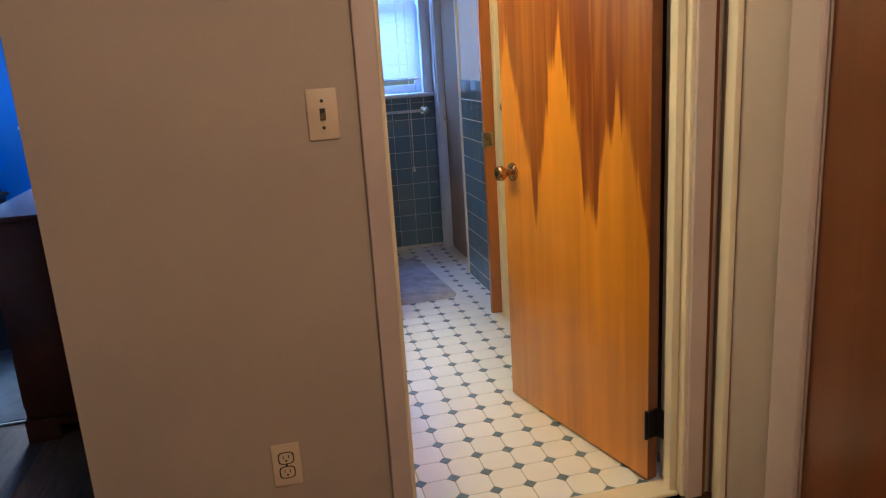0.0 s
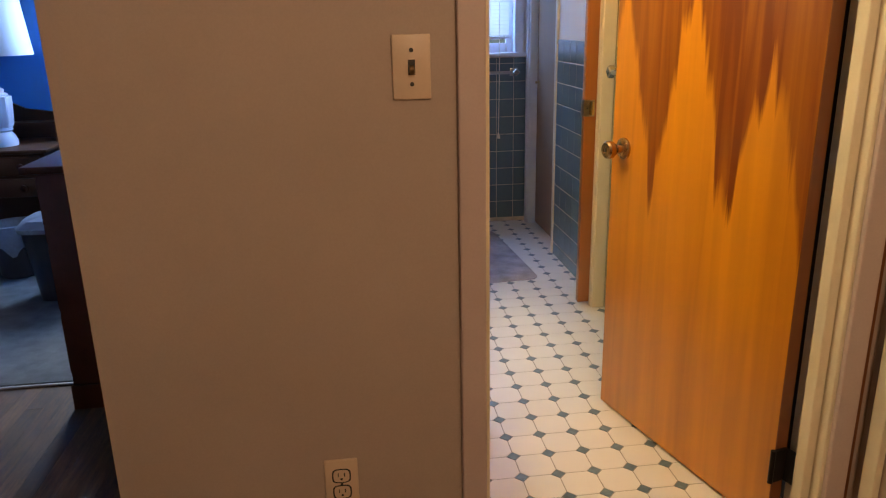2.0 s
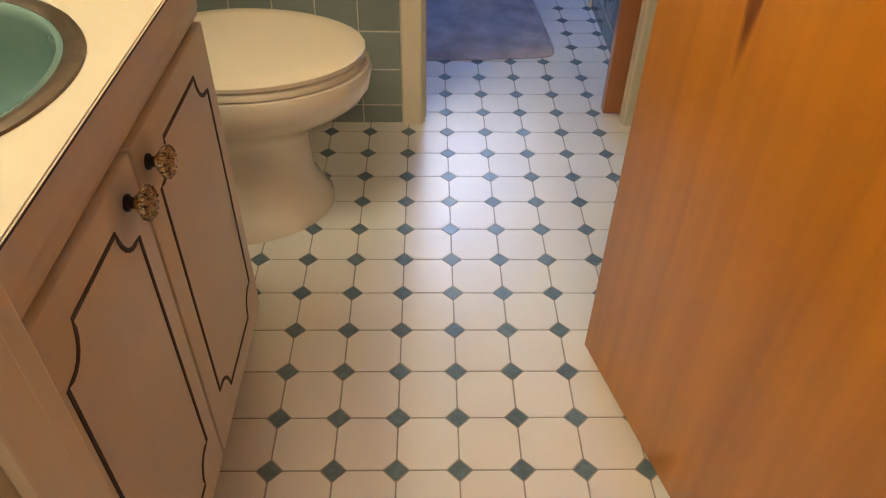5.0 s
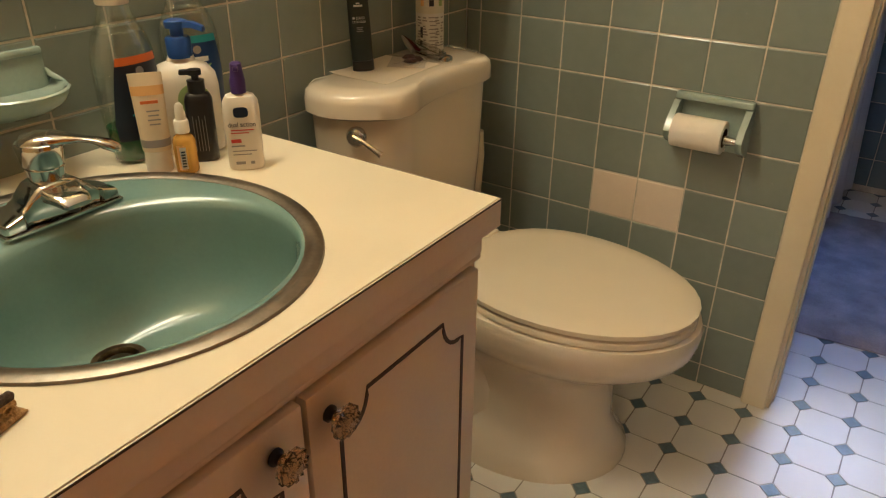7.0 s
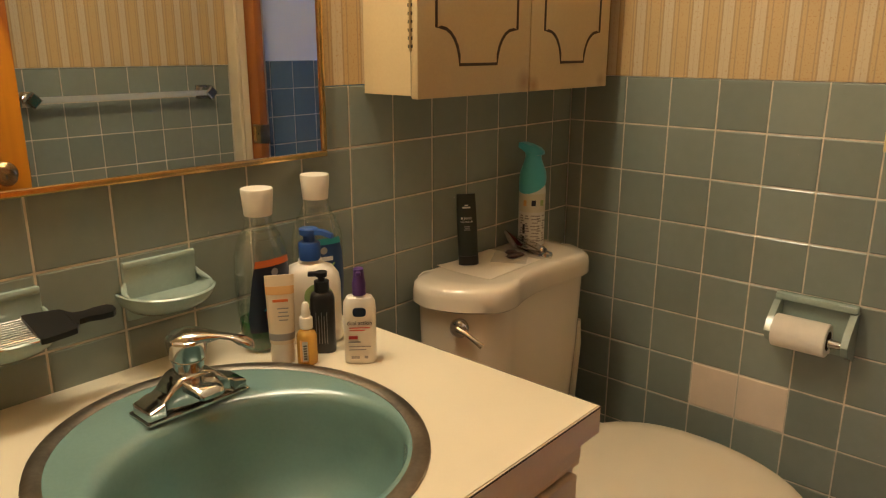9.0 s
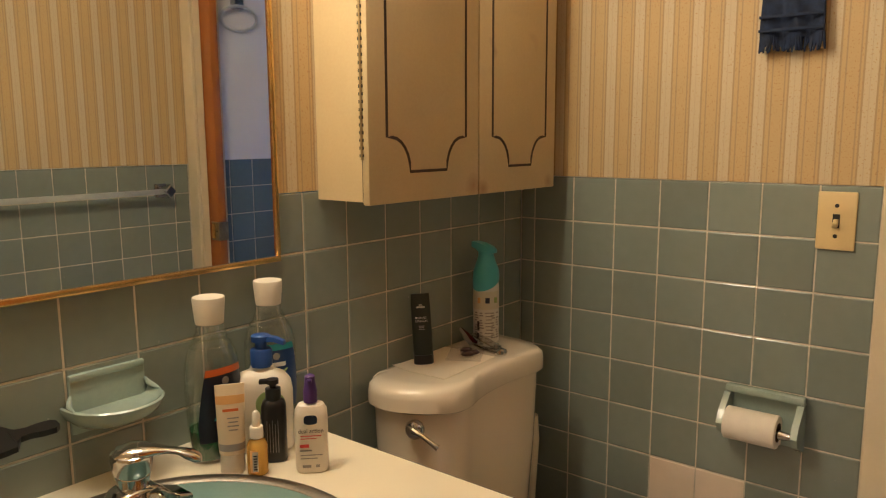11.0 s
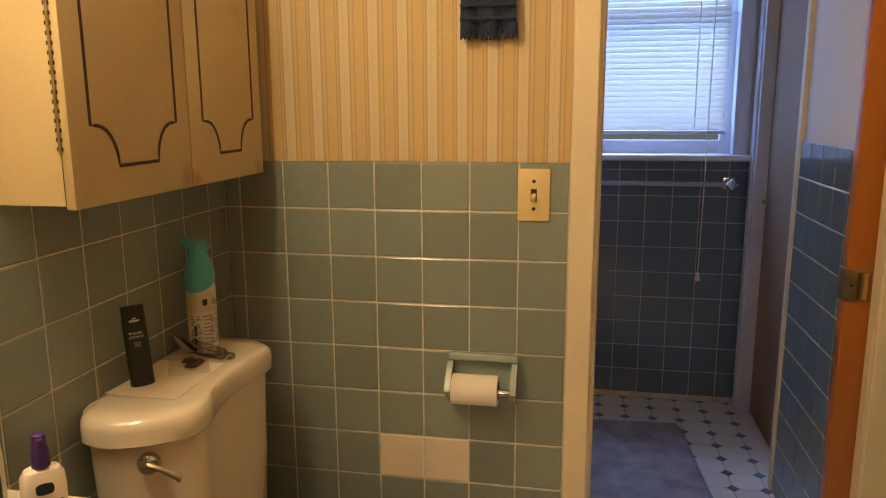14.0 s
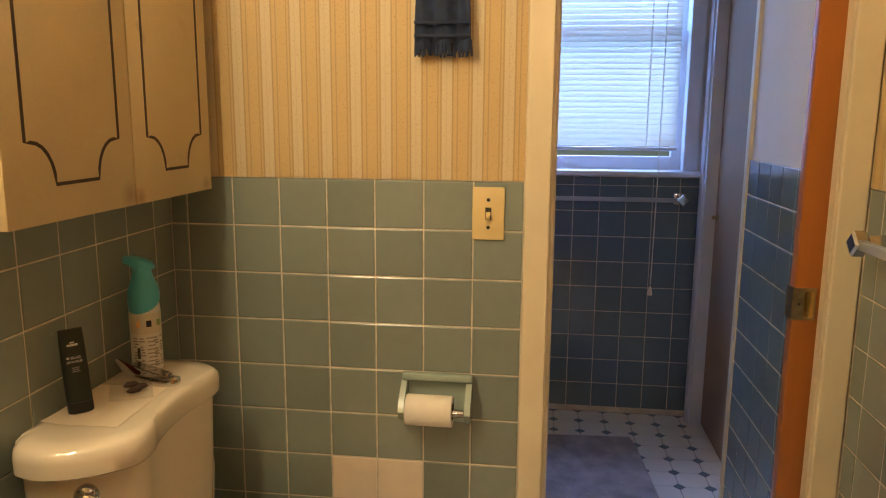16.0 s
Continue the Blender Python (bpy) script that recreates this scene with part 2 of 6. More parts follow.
CARPET = shade("grey_blue_carpet", (0.095, 0.096, 0.095), 0.95, vary=0.3, scale=16, bump=0.9, fine=260)
RUGMAT = shade("mauve_grey_bath_rug", (0.42, 0.375, 0.375), 0.95, vary=0.28, scale=11, bump=1.0, fine=320)
LAMINATE = shade("cream_laminate", (0.80, 0.72, 0.55), 0.32, vary=0.035, scale=4, bump=0.03, fine=260)
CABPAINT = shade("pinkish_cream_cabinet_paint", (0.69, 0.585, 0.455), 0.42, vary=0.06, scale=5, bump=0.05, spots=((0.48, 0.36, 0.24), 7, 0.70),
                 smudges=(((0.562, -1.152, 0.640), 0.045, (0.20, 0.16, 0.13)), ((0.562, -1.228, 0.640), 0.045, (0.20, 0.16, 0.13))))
UPPERPAINT = shade("cream_cabinet_paint", (0.62, 0.49, 0.275), 0.42, vary=0.06, scale=5, bump=0.05, spots=((0.52, 0.38, 0.24), 8, 0.72),
                   smudges=(((0.136, -0.395, 1.150), 0.030, (0.36, 0.19, 0.09)), ((0.136, -0.362, 1.142), 0.022, (0.34, 0.18, 0.09)), ((0.136, -0.100, 1.145), 0.020, (0.40, 0.24, 0.12))))
GROOVE = shade("dark_brown_groove", (0.045, 0.025, 0.018), 0.6, vary=0.2)
PORCELAIN = shade("cream_porcelain", (0.80, 0.71, 0.57), 0.10, vary=0.02, scale=3, bump=0.0, coat=0.6)
SEATMAT = shade("cream_toilet_seat", (0.80, 0.71, 0.55), 0.22, vary=0.025, scale=4, bump=0.02)
SINKMAT = shade("green_enamel", (0.195, 0.315, 0.295), 0.20, vary=0.05, scale=6, bump=0.0, coat=0.6)
DISHMAT = shade("pale_green_ceramic", (0.34, 0.43, 0.385), 0.16, vary=0.06, scale=20, bump=0.0, coat=0.5)
CHROME = shade("chrome", (0.58, 0.565, 0.545), 0.09, 1.0, vary=0.05, scale=30, bump=0.0)
STEEL = shade("dull_steel_ring", (0.25, 0.215, 0.175), 0.42, 1.0, vary=0.18, scale=20, bump=0.02)
BRASS = shade("brass", (0.72, 0.47, 0.17), 0.24, 1.0, vary=0.12, scale=30, bump=0.0)
OLDBRASS = shade("tarnished_brass", (0.42, 0.33, 0.18), 0.38, 1.0, vary=0.25, scale=40, bump=0.05)
BLACKMETAL = shade("black_hinge_metal", (0.02, 0.017, 0.015), 0.45, 0.6, vary=0.2, scale=30)
DARKGAP = shade("dark_gap", (0.012, 0.009, 0.008), 0.9, vary=0.1)
IVORY = shade("ivory_plastic", (0.76, 0.59, 0.29), 0.35, vary=0.03, scale=10, bump=0.0)
PLATE = shade("beige_plastic_plate", (0.64, 0.49, 0.35), 0.38, vary=0.03, scale=10, bump=0.0)
SLOT = shade("dark_slot", (0.03, 0.025, 0.02), 0.6, vary=0.1)
TOWEL = shade("navy_terry", (0.020, 0.034, 0.080), 0.95, vary=0.35, scale=60, bump=0.9, fine=600)
TOWELTAN = shade("brown_terry", (0.44, 0.275, 0.115), 0.95, vary=0.35, scale=260, bump=1.0, fine=700)
TOWELDARK = shade("dark_brown_terry", (0.06, 0.035, 0.02), 0.95, vary=0.4, scale=90, bump=0.9, fine=500)
TISSUE = shade("white_tissue", (0.84, 0.79, 0.70), 0.9, vary=0.03, scale=40, bump=0.15, fine=300)
def clear_plastic():
    """Thin clear plastic: a faint tint, with a gloss that grows towards the rims."""
    m, n, l, b = material("clear_plastic", 0.1)
    see, gloss, rim, mix, part_of = n.new("ShaderNodeBsdfTransparent"), n.new("ShaderNodeBsdfGlossy"), n.new("ShaderNodeLayerWeight"), n.new("ShaderNodeMixShader"), n.new("ShaderNodeMath")
    see.inputs[0].default_value = (0.94, 0.96, 0.94, 1)
    gloss.inputs["Color"].default_value, gloss.inputs["Roughness"].default_value = (0.9, 0.92, 0.9, 1), 0.10
    rim.inputs[0].default_value = 0.35
    part_of.operation = "MULTIPLY_ADD"
    part_of.inputs[1].default_value, part_of.inputs[2].default_value = 0.46, 0.075
    for a, c in ((rim.outputs["Facing"], part_of.inputs[0]), (part_of.outputs[0], mix.inputs[0]), (see.outputs[0], mix.inputs[1]), (gloss.outputs[0], mix.inputs[2]), (mix.outputs[0], n["Material Output"].inputs[0])):
        l.new(a, c)
    return m


GLASS = clear_plastic()
PANE = clear("window_pane", (0.98, 0.99, 1.0), 0.0, 1.1)
CRYSTAL = clear("crystal_knob", (0.62, 0.48, 0.29), 0.02, 1.52)
GREENLIQ = shade("green_mouthwash", (0.005, 0.12, 0.045), 0.08, vary=0.1, scale=8, bump=0.0)
AMBER = clear("amber_serum", (0.85, 0.50, 0.10), 0.05, 1.35, 0.6)
BARMAT = clear("frosted_towel_bar", (0.62, 0.65, 0.66), 0.3, 1.3, 0.45)
SLAT = translucent("white_blind_slat", (0.62, 0.62, 0.62), (0.86, 0.78, 0.64))
SHADE = translucent("white_lamp_shade", (0.88, 0.89, 0.90), (0.6, 0.6, 0.6))
MIRROR = material("mirror_silver", 0.01, 1.0)[0]
MIRROR.node_tree.nodes["Principled BSDF"].inputs["Base Color"].default_value = (0.86, 0.88, 0.87, 1)


for dull in (FLOORWOOD, MAHOGANY, DESKWOOD):
    dull.node_tree.nodes["Principled BSDF"].inputs["Specular IOR Level"].default_value = 0.2


def plastic(name, c, rough=0.35):
    return shade(name, c, rough, vary=0.03, scale=10, bump=0.0)


WHITEPL = plastic("white_plastic", (0.80, 0.74, 0.64))
BLUEPL = plastic("blue_plastic", (0.015, 0.07, 0.30))
PURPLE = plastic("purple_plastic", (0.06, 0.025, 0.16))
BLACKPL = plastic("black_plastic", (0.012, 0.011, 0.012), 0.3)
GREENBLACK = plastic("dark_green_tube", (0.018, 0.026, 0.022), 0.4)
TURQ = plastic("turquoise_plastic", (0.09, 0.48, 0.58), 0.3)
LABELBLUE = plastic("deep_blue_label", (0.010, 0.045, 0.17), 0.3)
SAGE = plastic("sage_label", (0.30, 0.42, 0.16))
ORANGEINK = plastic("orange_ink", (0.70, 0.16, 0.03))
TANINK = plastic("tan_ink", (0.72, 0.42, 0.16))
REDINK = plastic("red_ink", (0.55, 0.05, 0.04))
GREYINK = plastic("grey_ink", (0.30, 0.28, 0.27))
NAVYINK = plastic("navy_ink", (0.008, 0.013, 0.035))
WHITEINK = plastic("white_ink", (0.72, 0.70, 0.66))
TEALINK = plastic("teal_ink", (0.02, 0.25, 0.28))
CREAMTUBE = plastic("cream_tube", (0.74, 0.62, 0.45))
BINMAT = plastic("grey_bin_plastic", (0.05, 0.053, 0.056), 0.45)
BAGMAT = shade("white_bin_liner", (0.26, 0.28, 0.31), 0.4, vary=0.08, scale=30, bump=0.3, fine=60)
CERAMICW = shade("white_ceramic", (0.76, 0.77, 0.79), 0.15, vary=0.03, bump=0.0, coat=0.4)
PAPERW = shade("white_paper", (0.78, 0.79, 0.82), 0.7, vary=0.03)
CURTAIN = shade("white_shower_curtain", (0.62, 0.60, 0.63), 0.5, vary=0.06, scale=6, bump=0.05)


# ---- building helpers ----
def box(bm, x0, y0, z0, x1, y1, z1, bevel=0.0, segments=2):
    made = bmesh.ops.create_cube(bm, size=1, matrix=Matrix.Translation(((x0 + x1) / 2, (y0 + y1) / 2, (z0 + z1) / 2)) @ Matrix.Diagonal((abs(x1 - x0), abs(y1 - y0), abs(z1 - z0), 1)))
    if bevel:
        edges = list({e for v in made["verts"] for e in v.link_edges})
        bmesh.ops.bevel(bm, geom=edges, offset=bevel, segments=segments, profile=0.5, affect="EDGES")
    return bm


def boxes(*rows, bevel=0.0):
    bm = bmesh.new()
    for r in rows:
        box(bm, *r, bevel=bevel)
    return bm


def loft(rings, close=True, cap=True):
    """Skin over rings of the same count of points."""
    bm = bmesh.new()
    rows = [[bm.verts.new(p) for p in ring] for ring in rings]
    n = len(rows[0])
    for a, b in zip(rows, rows[1:]):
        for i in range(n if close else n - 1):
            j = (i + 1) % n
            bm.faces.new((a[i], a[j], b[j], b[i]))
    if cap and close:
        bm.faces.new(rows[0][::-1])
        bm.faces.new(rows[-1])
    bmesh.ops.recalc_face_normals(bm, faces=bm.faces)
    return bm


def oval(cx, cy, z, rx, ry, n=28, power=2.0):
    ring = []
    for i in range(n):
        a = 2 * math.pi * i / n
        c, s = math.cos(a), math.sin(a)
        ring.append((cx + rx * math.copysign(abs(c) ** (2 / power), c), cy + ry * math.copysign(abs(s) ** (2 / power), s), z))
    return ring


def turned(profile, n=28, cx=0.0, cy=0.0, power=2.0, flat=1.0, cap=True):
    """profile: rows of (radius, z); flat: depth over width."""
    return loft([oval(cx, cy, z, r * flat, r, n, power) for r, z in profile], cap=cap)


def egg(cx, cy, z, front, back, half, n=36, power=2.2):
    ring = []
    for i in range(n):
        a = 2 * math.pi * i / n
        c, s = math.cos(a), math.sin(a)
        r = front if c > 0 else back
        p = 2.0 if c > 0 else power
        ring.append((cx + r * math.copysign(abs(c) ** (2 / p), c), cy + half * math.copysign(abs(s) ** (2 / p), s), z))
    return ring


def tube(points, radius, n=10, cap=True):
    pts = [Vector(p) for p in points]
    rings = []
    side = None
    for i, p in enumerate(pts):
        d = (pts[min(i + 1, len(pts) - 1)] - pts[max(i - 1, 0)]).normalized()
        if side is None:
            side = d.orthogonal().normalized()
        side = (side - d * side.dot(d)).normalized()
        up = d.cross(side)
        r = radius[i] if isinstance(radius, (list, tuple)) else radius
        rings.append([p + side * r * math.cos(2 * math.pi * k / n) + up * r * math.sin(2 * math.pi * k / n) for k in range(n)])
    return loft(rings, cap=cap)


def curve_through(points, per=6, closed=False):
    """Catmull-Rom through the points."""
    pts = [Vector(p) for p in points]
    out, n = [], len(pts)
    for i in range(n if closed else n - 1):
        p0, p1, p2, p3 = (pts[(i + k) % n] if closed else pts[min(max(i + k, 0), n - 1)] for k in (-1, 0, 1, 2))
        for s in range(per):
            t = s / per
            out.append(0.5 * (2 * p1 + (p2 - p0) * t + (2 * p0 - 5 * p1 + 4 * p2 - p3) * t * t + (3 * p1 - p0 - 3 * p2 + p3) * t ** 3))
    if not closed:
        out.append(pts[-1])
    return out


def finish(name, bm, mat, smooth=35):
    me = bpy.data.meshes.new(name)
    bm.to_mesh(me)
    bm.free()
    me.materials.append(mat)
    if smooth:
        me.shade_smooth()
        me.set_sharp_from_angle(angle=radians(smooth))
    return me


def part(name, bm, mat, parent, label="", smooth=35):
    ob = new(name, finish(name, bm, mat, smooth))
    ob.parent = parent
    return tagged(ob, label)


def thing(name, label, category, m=None, group=""):
    ob = new(name)
    ob.empty_display_size = 0.05
    if m is not None:
        ob.matrix_world = m
    return tagged(ob, label, category, group)


def setting(name, bm, mat, label="", smooth=0):
    return tagged(new(name, finish(name, bm, mat, smooth)), label, "", "", "structure")


TILE_MESHES = {}


def tile_mesh(w, h, mat, name):
    key = (round(w, 4), round(h, 4), mat.name)
    if key not in TILE_MESHES:
        bm = bmesh.new()
        e, t = 0.0022, 0.006
        back = [bm.verts.new((sx * w / 2, 0, sz * h / 2)) for sx, sz in ((-1, -1), (1, -1), (1, 1), (-1, 1))]
        rim = [bm.verts.new((sx * w / 2, -t + 0.0012, sz * h / 2)) for sx, sz in ((-1, -1), (1, -1), (1, 1), (-1, 1))]
        face = [bm.verts.new((sx * (w / 2 - e), -t, sz * (h / 2 - e))) for sx, sz in ((-1, -1), (1, -1), (1, 1), (-1, 1))]
        for a, b in ((back, rim), (rim, face)):
            for i in range(4):
                bm.faces.new((a[i], a[(i + 1) % 4], b[(i + 1) % 4], b[i]))
        bm.faces.new(face)
        bmesh.ops.recalc_face_normals(bm, faces=bm.faces)
        TILE_MESHES[key] = finish(name, bm, mat, 0)
    return TILE_MESHES[key]


def tile_wall(parent, base, turn, lines, heights, mat, skip=lambda u, z: False, special=lambda i, j: None, gap=0.0032):
    """Tiles on a wall: base is where u = 0 and z = 0 lie on the tile bed, turn the way that the wall is turned about z."""
    for i, (u0, u1) in enumerate(zip(lines, lines[1:])):
        for j, (z1, z0) in enumerate(zip(heights, heights[1:])):
            if u1 - u0 < 0.012 or z1 - z0 < 0.012 or skip((u0 + u1) / 2, (z0 + z1) / 2):
                continue
            use = special(i, j) or mat
            ob = new("tile", tile_mesh(u1 - u0 - gap, z1 - z0 - gap, use, "tile"))
            ob.parent = parent
            tilt = random.uniform(-0.25, 0.25)
            ob.matrix_local = pose(*base, 0, 0, turn) @ pose((u0 + u1) / 2, 0, (z0 + z1) / 2, tilt, 0, random.uniform(-0.25, 0.25))
            if special(i, j):
                tagged(ob, "cream replacement wall tile")


# ---- structure ----
S, ZT, TOP = 0.1095, 1.152, 2.40
ROWS = [ZT - S * j for j in range(11)] + [0.0]

# bathroom walls
west = setting("wall_west", boxes((-0.12, -1.545, 0, -0.006, 0.0, TOP)), BLUEPAINT)
part("tile_bed", boxes((-0.0055, -1.545, 0, -0.0004, -0.001, ZT - 0.002)), GROUT, west, smooth=0)
part("wallpaper", boxes((-0.0055, -1.545, ZT, 0.0, -0.001, TOP)), PAPER, west, smooth=0)
north = setting("wall_north", boxes((-0.12, 0.006, 0, 0.857, 0.11, TOP)), WHITEPAINT)
part("tile_bed", boxes((0.0, 0.0004, 0, 0.806, 0.0055, ZT - 0.002)), GROUT, north, smooth=0)
part("wallpaper", boxes((0.0, 0.0, ZT, 0.806, 0.0055, TOP)), PAPER, north, smooth=0)
setting("wall_north_header", boxes((0.857, 0.0, 2.03, 1.62, 0.11, TOP)), PAPER)
pocket = setting("wall_north_pocket", boxes((1.437, 0.0, 0, 1.62, 0.028, 2.03), (1.437, 0.078, 0, 1.62, 0.11, 2.03)), CREAM)
east = setting("wall_east", boxes((1.506, -1.545, 0, 1.62, 0.0, TOP)), WHITEPAINT)
part("tile_bed", boxes((1.5004, -1.545, 0, 1.5055, -0.001, ZT - 0.002)), GROUT, east, smooth=0)
part("wallpaper", boxes((1.50, -1.545, ZT, 1.5055, -0.001, TOP)), PAPER, east, smooth=0)
south = setting("wall_south", boxes((-0.12, -1.667, 0, 0.634, -1.545, TOP), (1.449, -1.667, 0, 1.62, -1.545, TOP), (0.634, -1.667, 2.05, 1.449, -1.545, TOP)), HALLPAINT)
part("wallpaper", boxes((0.002, -1.5445, 0, 0.57, -1.541, TOP), (1.451, -1.5445, 1.16, 1.497, -1.541, TOP)), PAPER, south, smooth=0)
setting("ceiling", boxes((-0.12, -1.667, TOP, 1.62, 1.70, TOP + 0.1)), CEIL)

# tub room walls
far = setting("wall_far", boxes((-0.4, 1.585, 0, 0.76, 1.70, TOP), (1.43, 1.585, 0, 2.1, 1.70, TOP), (0.76, 1.585, 0, 1.43, 1.70, 1.075), (0.76, 1.585, 2.15, 1.43, 1.70, TOP)), WHITEPAINT)
part("tile_bed", boxes((0.3, 1.5779, 0, 1.56, 1.584, 1.048)), GROUT, far, smooth=0)
tub_east = setting("wall_tub_room_east", boxes((1.496, 0.11, 0, 1.62, 0.825, TOP)), WHITEPAINT)
part("tile_bed", boxes((1.4899, 0.112, 0, 1.4955, 0.823, 1.163)), GROUT, tub_east, smooth=0)
setting("wall_closet", boxes((1.62, 0.825, 0, 1.74, 1.585, TOP)), WHITEPAINT)
setting("wall_tub_room_west", boxes((-0.1, 0.11, 0, 0.0, 1.585, TOP)), WHITEPAINT)
closet = tagged(new("door_closet", finish("door_closet", boxes((1.552, 0.862, 0.012, 1.587, 1.478, 2.02), bevel=0.002), BROWNPANEL, 0)), "flat brown closet door beside the tub room", "", "", "structure")
part("latch", turned([(0.011, 0), (0.011, 0.004), (0.005, 0.006), (0.005, 0.012), (0.009, 0.016), (0.007, 0.021)], 14), OLDBRASS, closet).matrix_local = pose(1.552, 1.44, 0.90, 0, -90, 0)
trim = setting("trim_closet", boxes((1.484, 0.826, 0, 1.60, 0.858, 2.06), (1.484, 0.826, 2.061, 1.60, 1.56, 2.12)), TRIM)
setting("trim_closet_post", boxes((1.506, 1.482, 0, 1.60, 1.578, 2.06), (1.498, 1.505, 0, 1.5055, 1.56, 2.06)), WHITETRIM)

# opening between the rooms: casing and jamb
setting("trim_inner_door", boxes((0.807, -0.014, 0, 0.862, 0.0, 2.09), (0.807, -0.014, 2.091, 1.497, 0.0, 2.15), bevel=0.004), TRIM)
setting("trim_inner_door_right", boxes((1.440, -0.014, 0, 1.497, -0.0005, 2.09), bevel=0.004), TRIM)
setting("jamb_inner_door", boxes((0.8575, 0.0005, 0, 0.870, 0.112, 2.03), (0.870, 0.03, 0, 0.874, 0.08, 2.03), bevel=0.002), TRIM)
pocket_door = tagged(new("door_pocket", finish("door_pocket", boxes((1.388, 0.036, 0.012, 1.61, 0.070, 2.02), bevel=0.003), ORANGEEDGE, 35)), "orange-stained pocket door pushed back into the wall", "", "", "structure")
pull = part("pull_plate", boxes((1.3865, 0.032, 0.862, 1.432, 0.0358, 0.932), (1.384, 0.032, 0.862, 1.3875, 0.074, 0.932), bevel=0.001), OLDBRASS, pocket_door, "tarnished brass edge pull")
part("finger_cup", boxes((1.408, 0.0295, 0.868, 1.428, 0.0318, 0.926), bevel=0.001), BRASS, pull)
part("screw", turned([(0.003, 0), (0.003, 0.0015), (0.001, 0.002)], 10), SLOT, pull).matrix_local = pose(1.398, 0.032, 0.897, 90, 0, 0)

# hall doorway
setting("trim_hall_door", boxes((0.588, -1.683, 0, 0.640, -1.6672, 2.10), (0.588, -1.683, 2.101, 1.497, -1.6672, 2.16), bevel=0.004), MAUVE)
setting("trim_hall_door_right", boxes((1.4425, -1.683, 0, 1.492, -1.6672, 2.10), bevel=0.003), MAUVE)
# dark strip standing in for the shaded gap between casing and corner
setting("trim_hall_shade_strip", boxes((1.4925, -1.672, 0, 1.507, -1.6672, 2.10)), DARKWOOD)
setting("jamb_hall_door", boxes((0.6345, -1.668, 0, 0.649, -1.544, 2.05), (1.434, -1.668, 0, 1.4485, -1.544, 2.05), (0.649, -1.612, 0, 0.660, -1.575, 2.05), (1.411, -1.640, 0, 1.4339, -1.602, 2.05), bevel=0.003), TRIM)
setting("threshold", boxes((0.6495, -1.655, -0.004, 1.4335, -1.575, 0.010), bevel=0.006), CREAM)

# hall and bedroom shell
setting("wall_hall_right", boxes((1.526, -4.35, 0, 1.62, -2.90, TOP), (1.526, -2.031, 0, 1.62, -1.667, TOP), (1.526, -2.90, 2.06, 1.62, -2.031, TOP)), HALLPAINT)
setting("trim_hall_corner", boxes((1.508, -1.746, 0, 1.5255, -1.704, 2.10), bevel=0.003), TRIM)
setting("trim_hall_side_door", boxes((1.508, -2.03, 0, 1.5255, -1.930, 2.06), (1.508, -2.03, 2.061, 1.5255, -2.95, 2.13), bevel=0.006), MAUVE)
setting("door_hall_side", boxes((1.530, -2.90, 0.01, 1.566, -2.032, 2.05), bevel=0.003), DARKWOOD, "closed dark brown hall door")
setting("wall_hall_end", boxes((-1.5, -4.45, 0, 1.62, -4.35, TOP)), HALLPAINT)
setting("wall_hall_left", boxes((-1.5, -4.35, 0, -1.4, -1.75, TOP)), HALLPAINT)
setting("wall_bedroom_south", boxes((-2.75, -1.75, 0, -1.0, -1.667, TOP), (-1.0, -1.75, 2.06, -0.121, -1.667, TOP)), HALLPAINT)
setting("wall_bedroom_west", boxes((-2.85, -1.75, 0, -2.75, 1.70, TOP)), BLUEPAINT)
setting("wall_bedroom_far", boxes((-2.75, 1.585, 0, -1.0, 1.70, TOP), (-0.2, 1.585, 0, -0.1205, 1.70, TOP), (-1.0, 1.585, 0, -0.2, 1.70, 1.05), (-1.0, 1.585, 2.1, -0.2, 1.70, TOP)), BLUEPAINT)
setting("wall_bedroom_east", boxes((-0.12, 0.1105, 0, -0.101, 1.585, TOP)), BLUEPAINT)
# unseen wall added beside the open door; it keeps hall light off the bedroom floor
setting("wall_hall_added", boxes((-1.4, -2.68, 0, -0.812, -2.58, TOP)), HALLPAINT)
setting("ceiling_hall", boxes((-2.85, -4.45, TOP, -0.121, 1.70, TOP + 0.1), (-0.12, -4.45, TOP, 1.62, -1.668, TOP + 0.1)), CEIL)
setting("ground", boxes((-60, 1.701, -0.5, 60, 120, -0.4)), shade("lawn", (0.07, 0.11, 0.04), 0.9, vary=0.3))


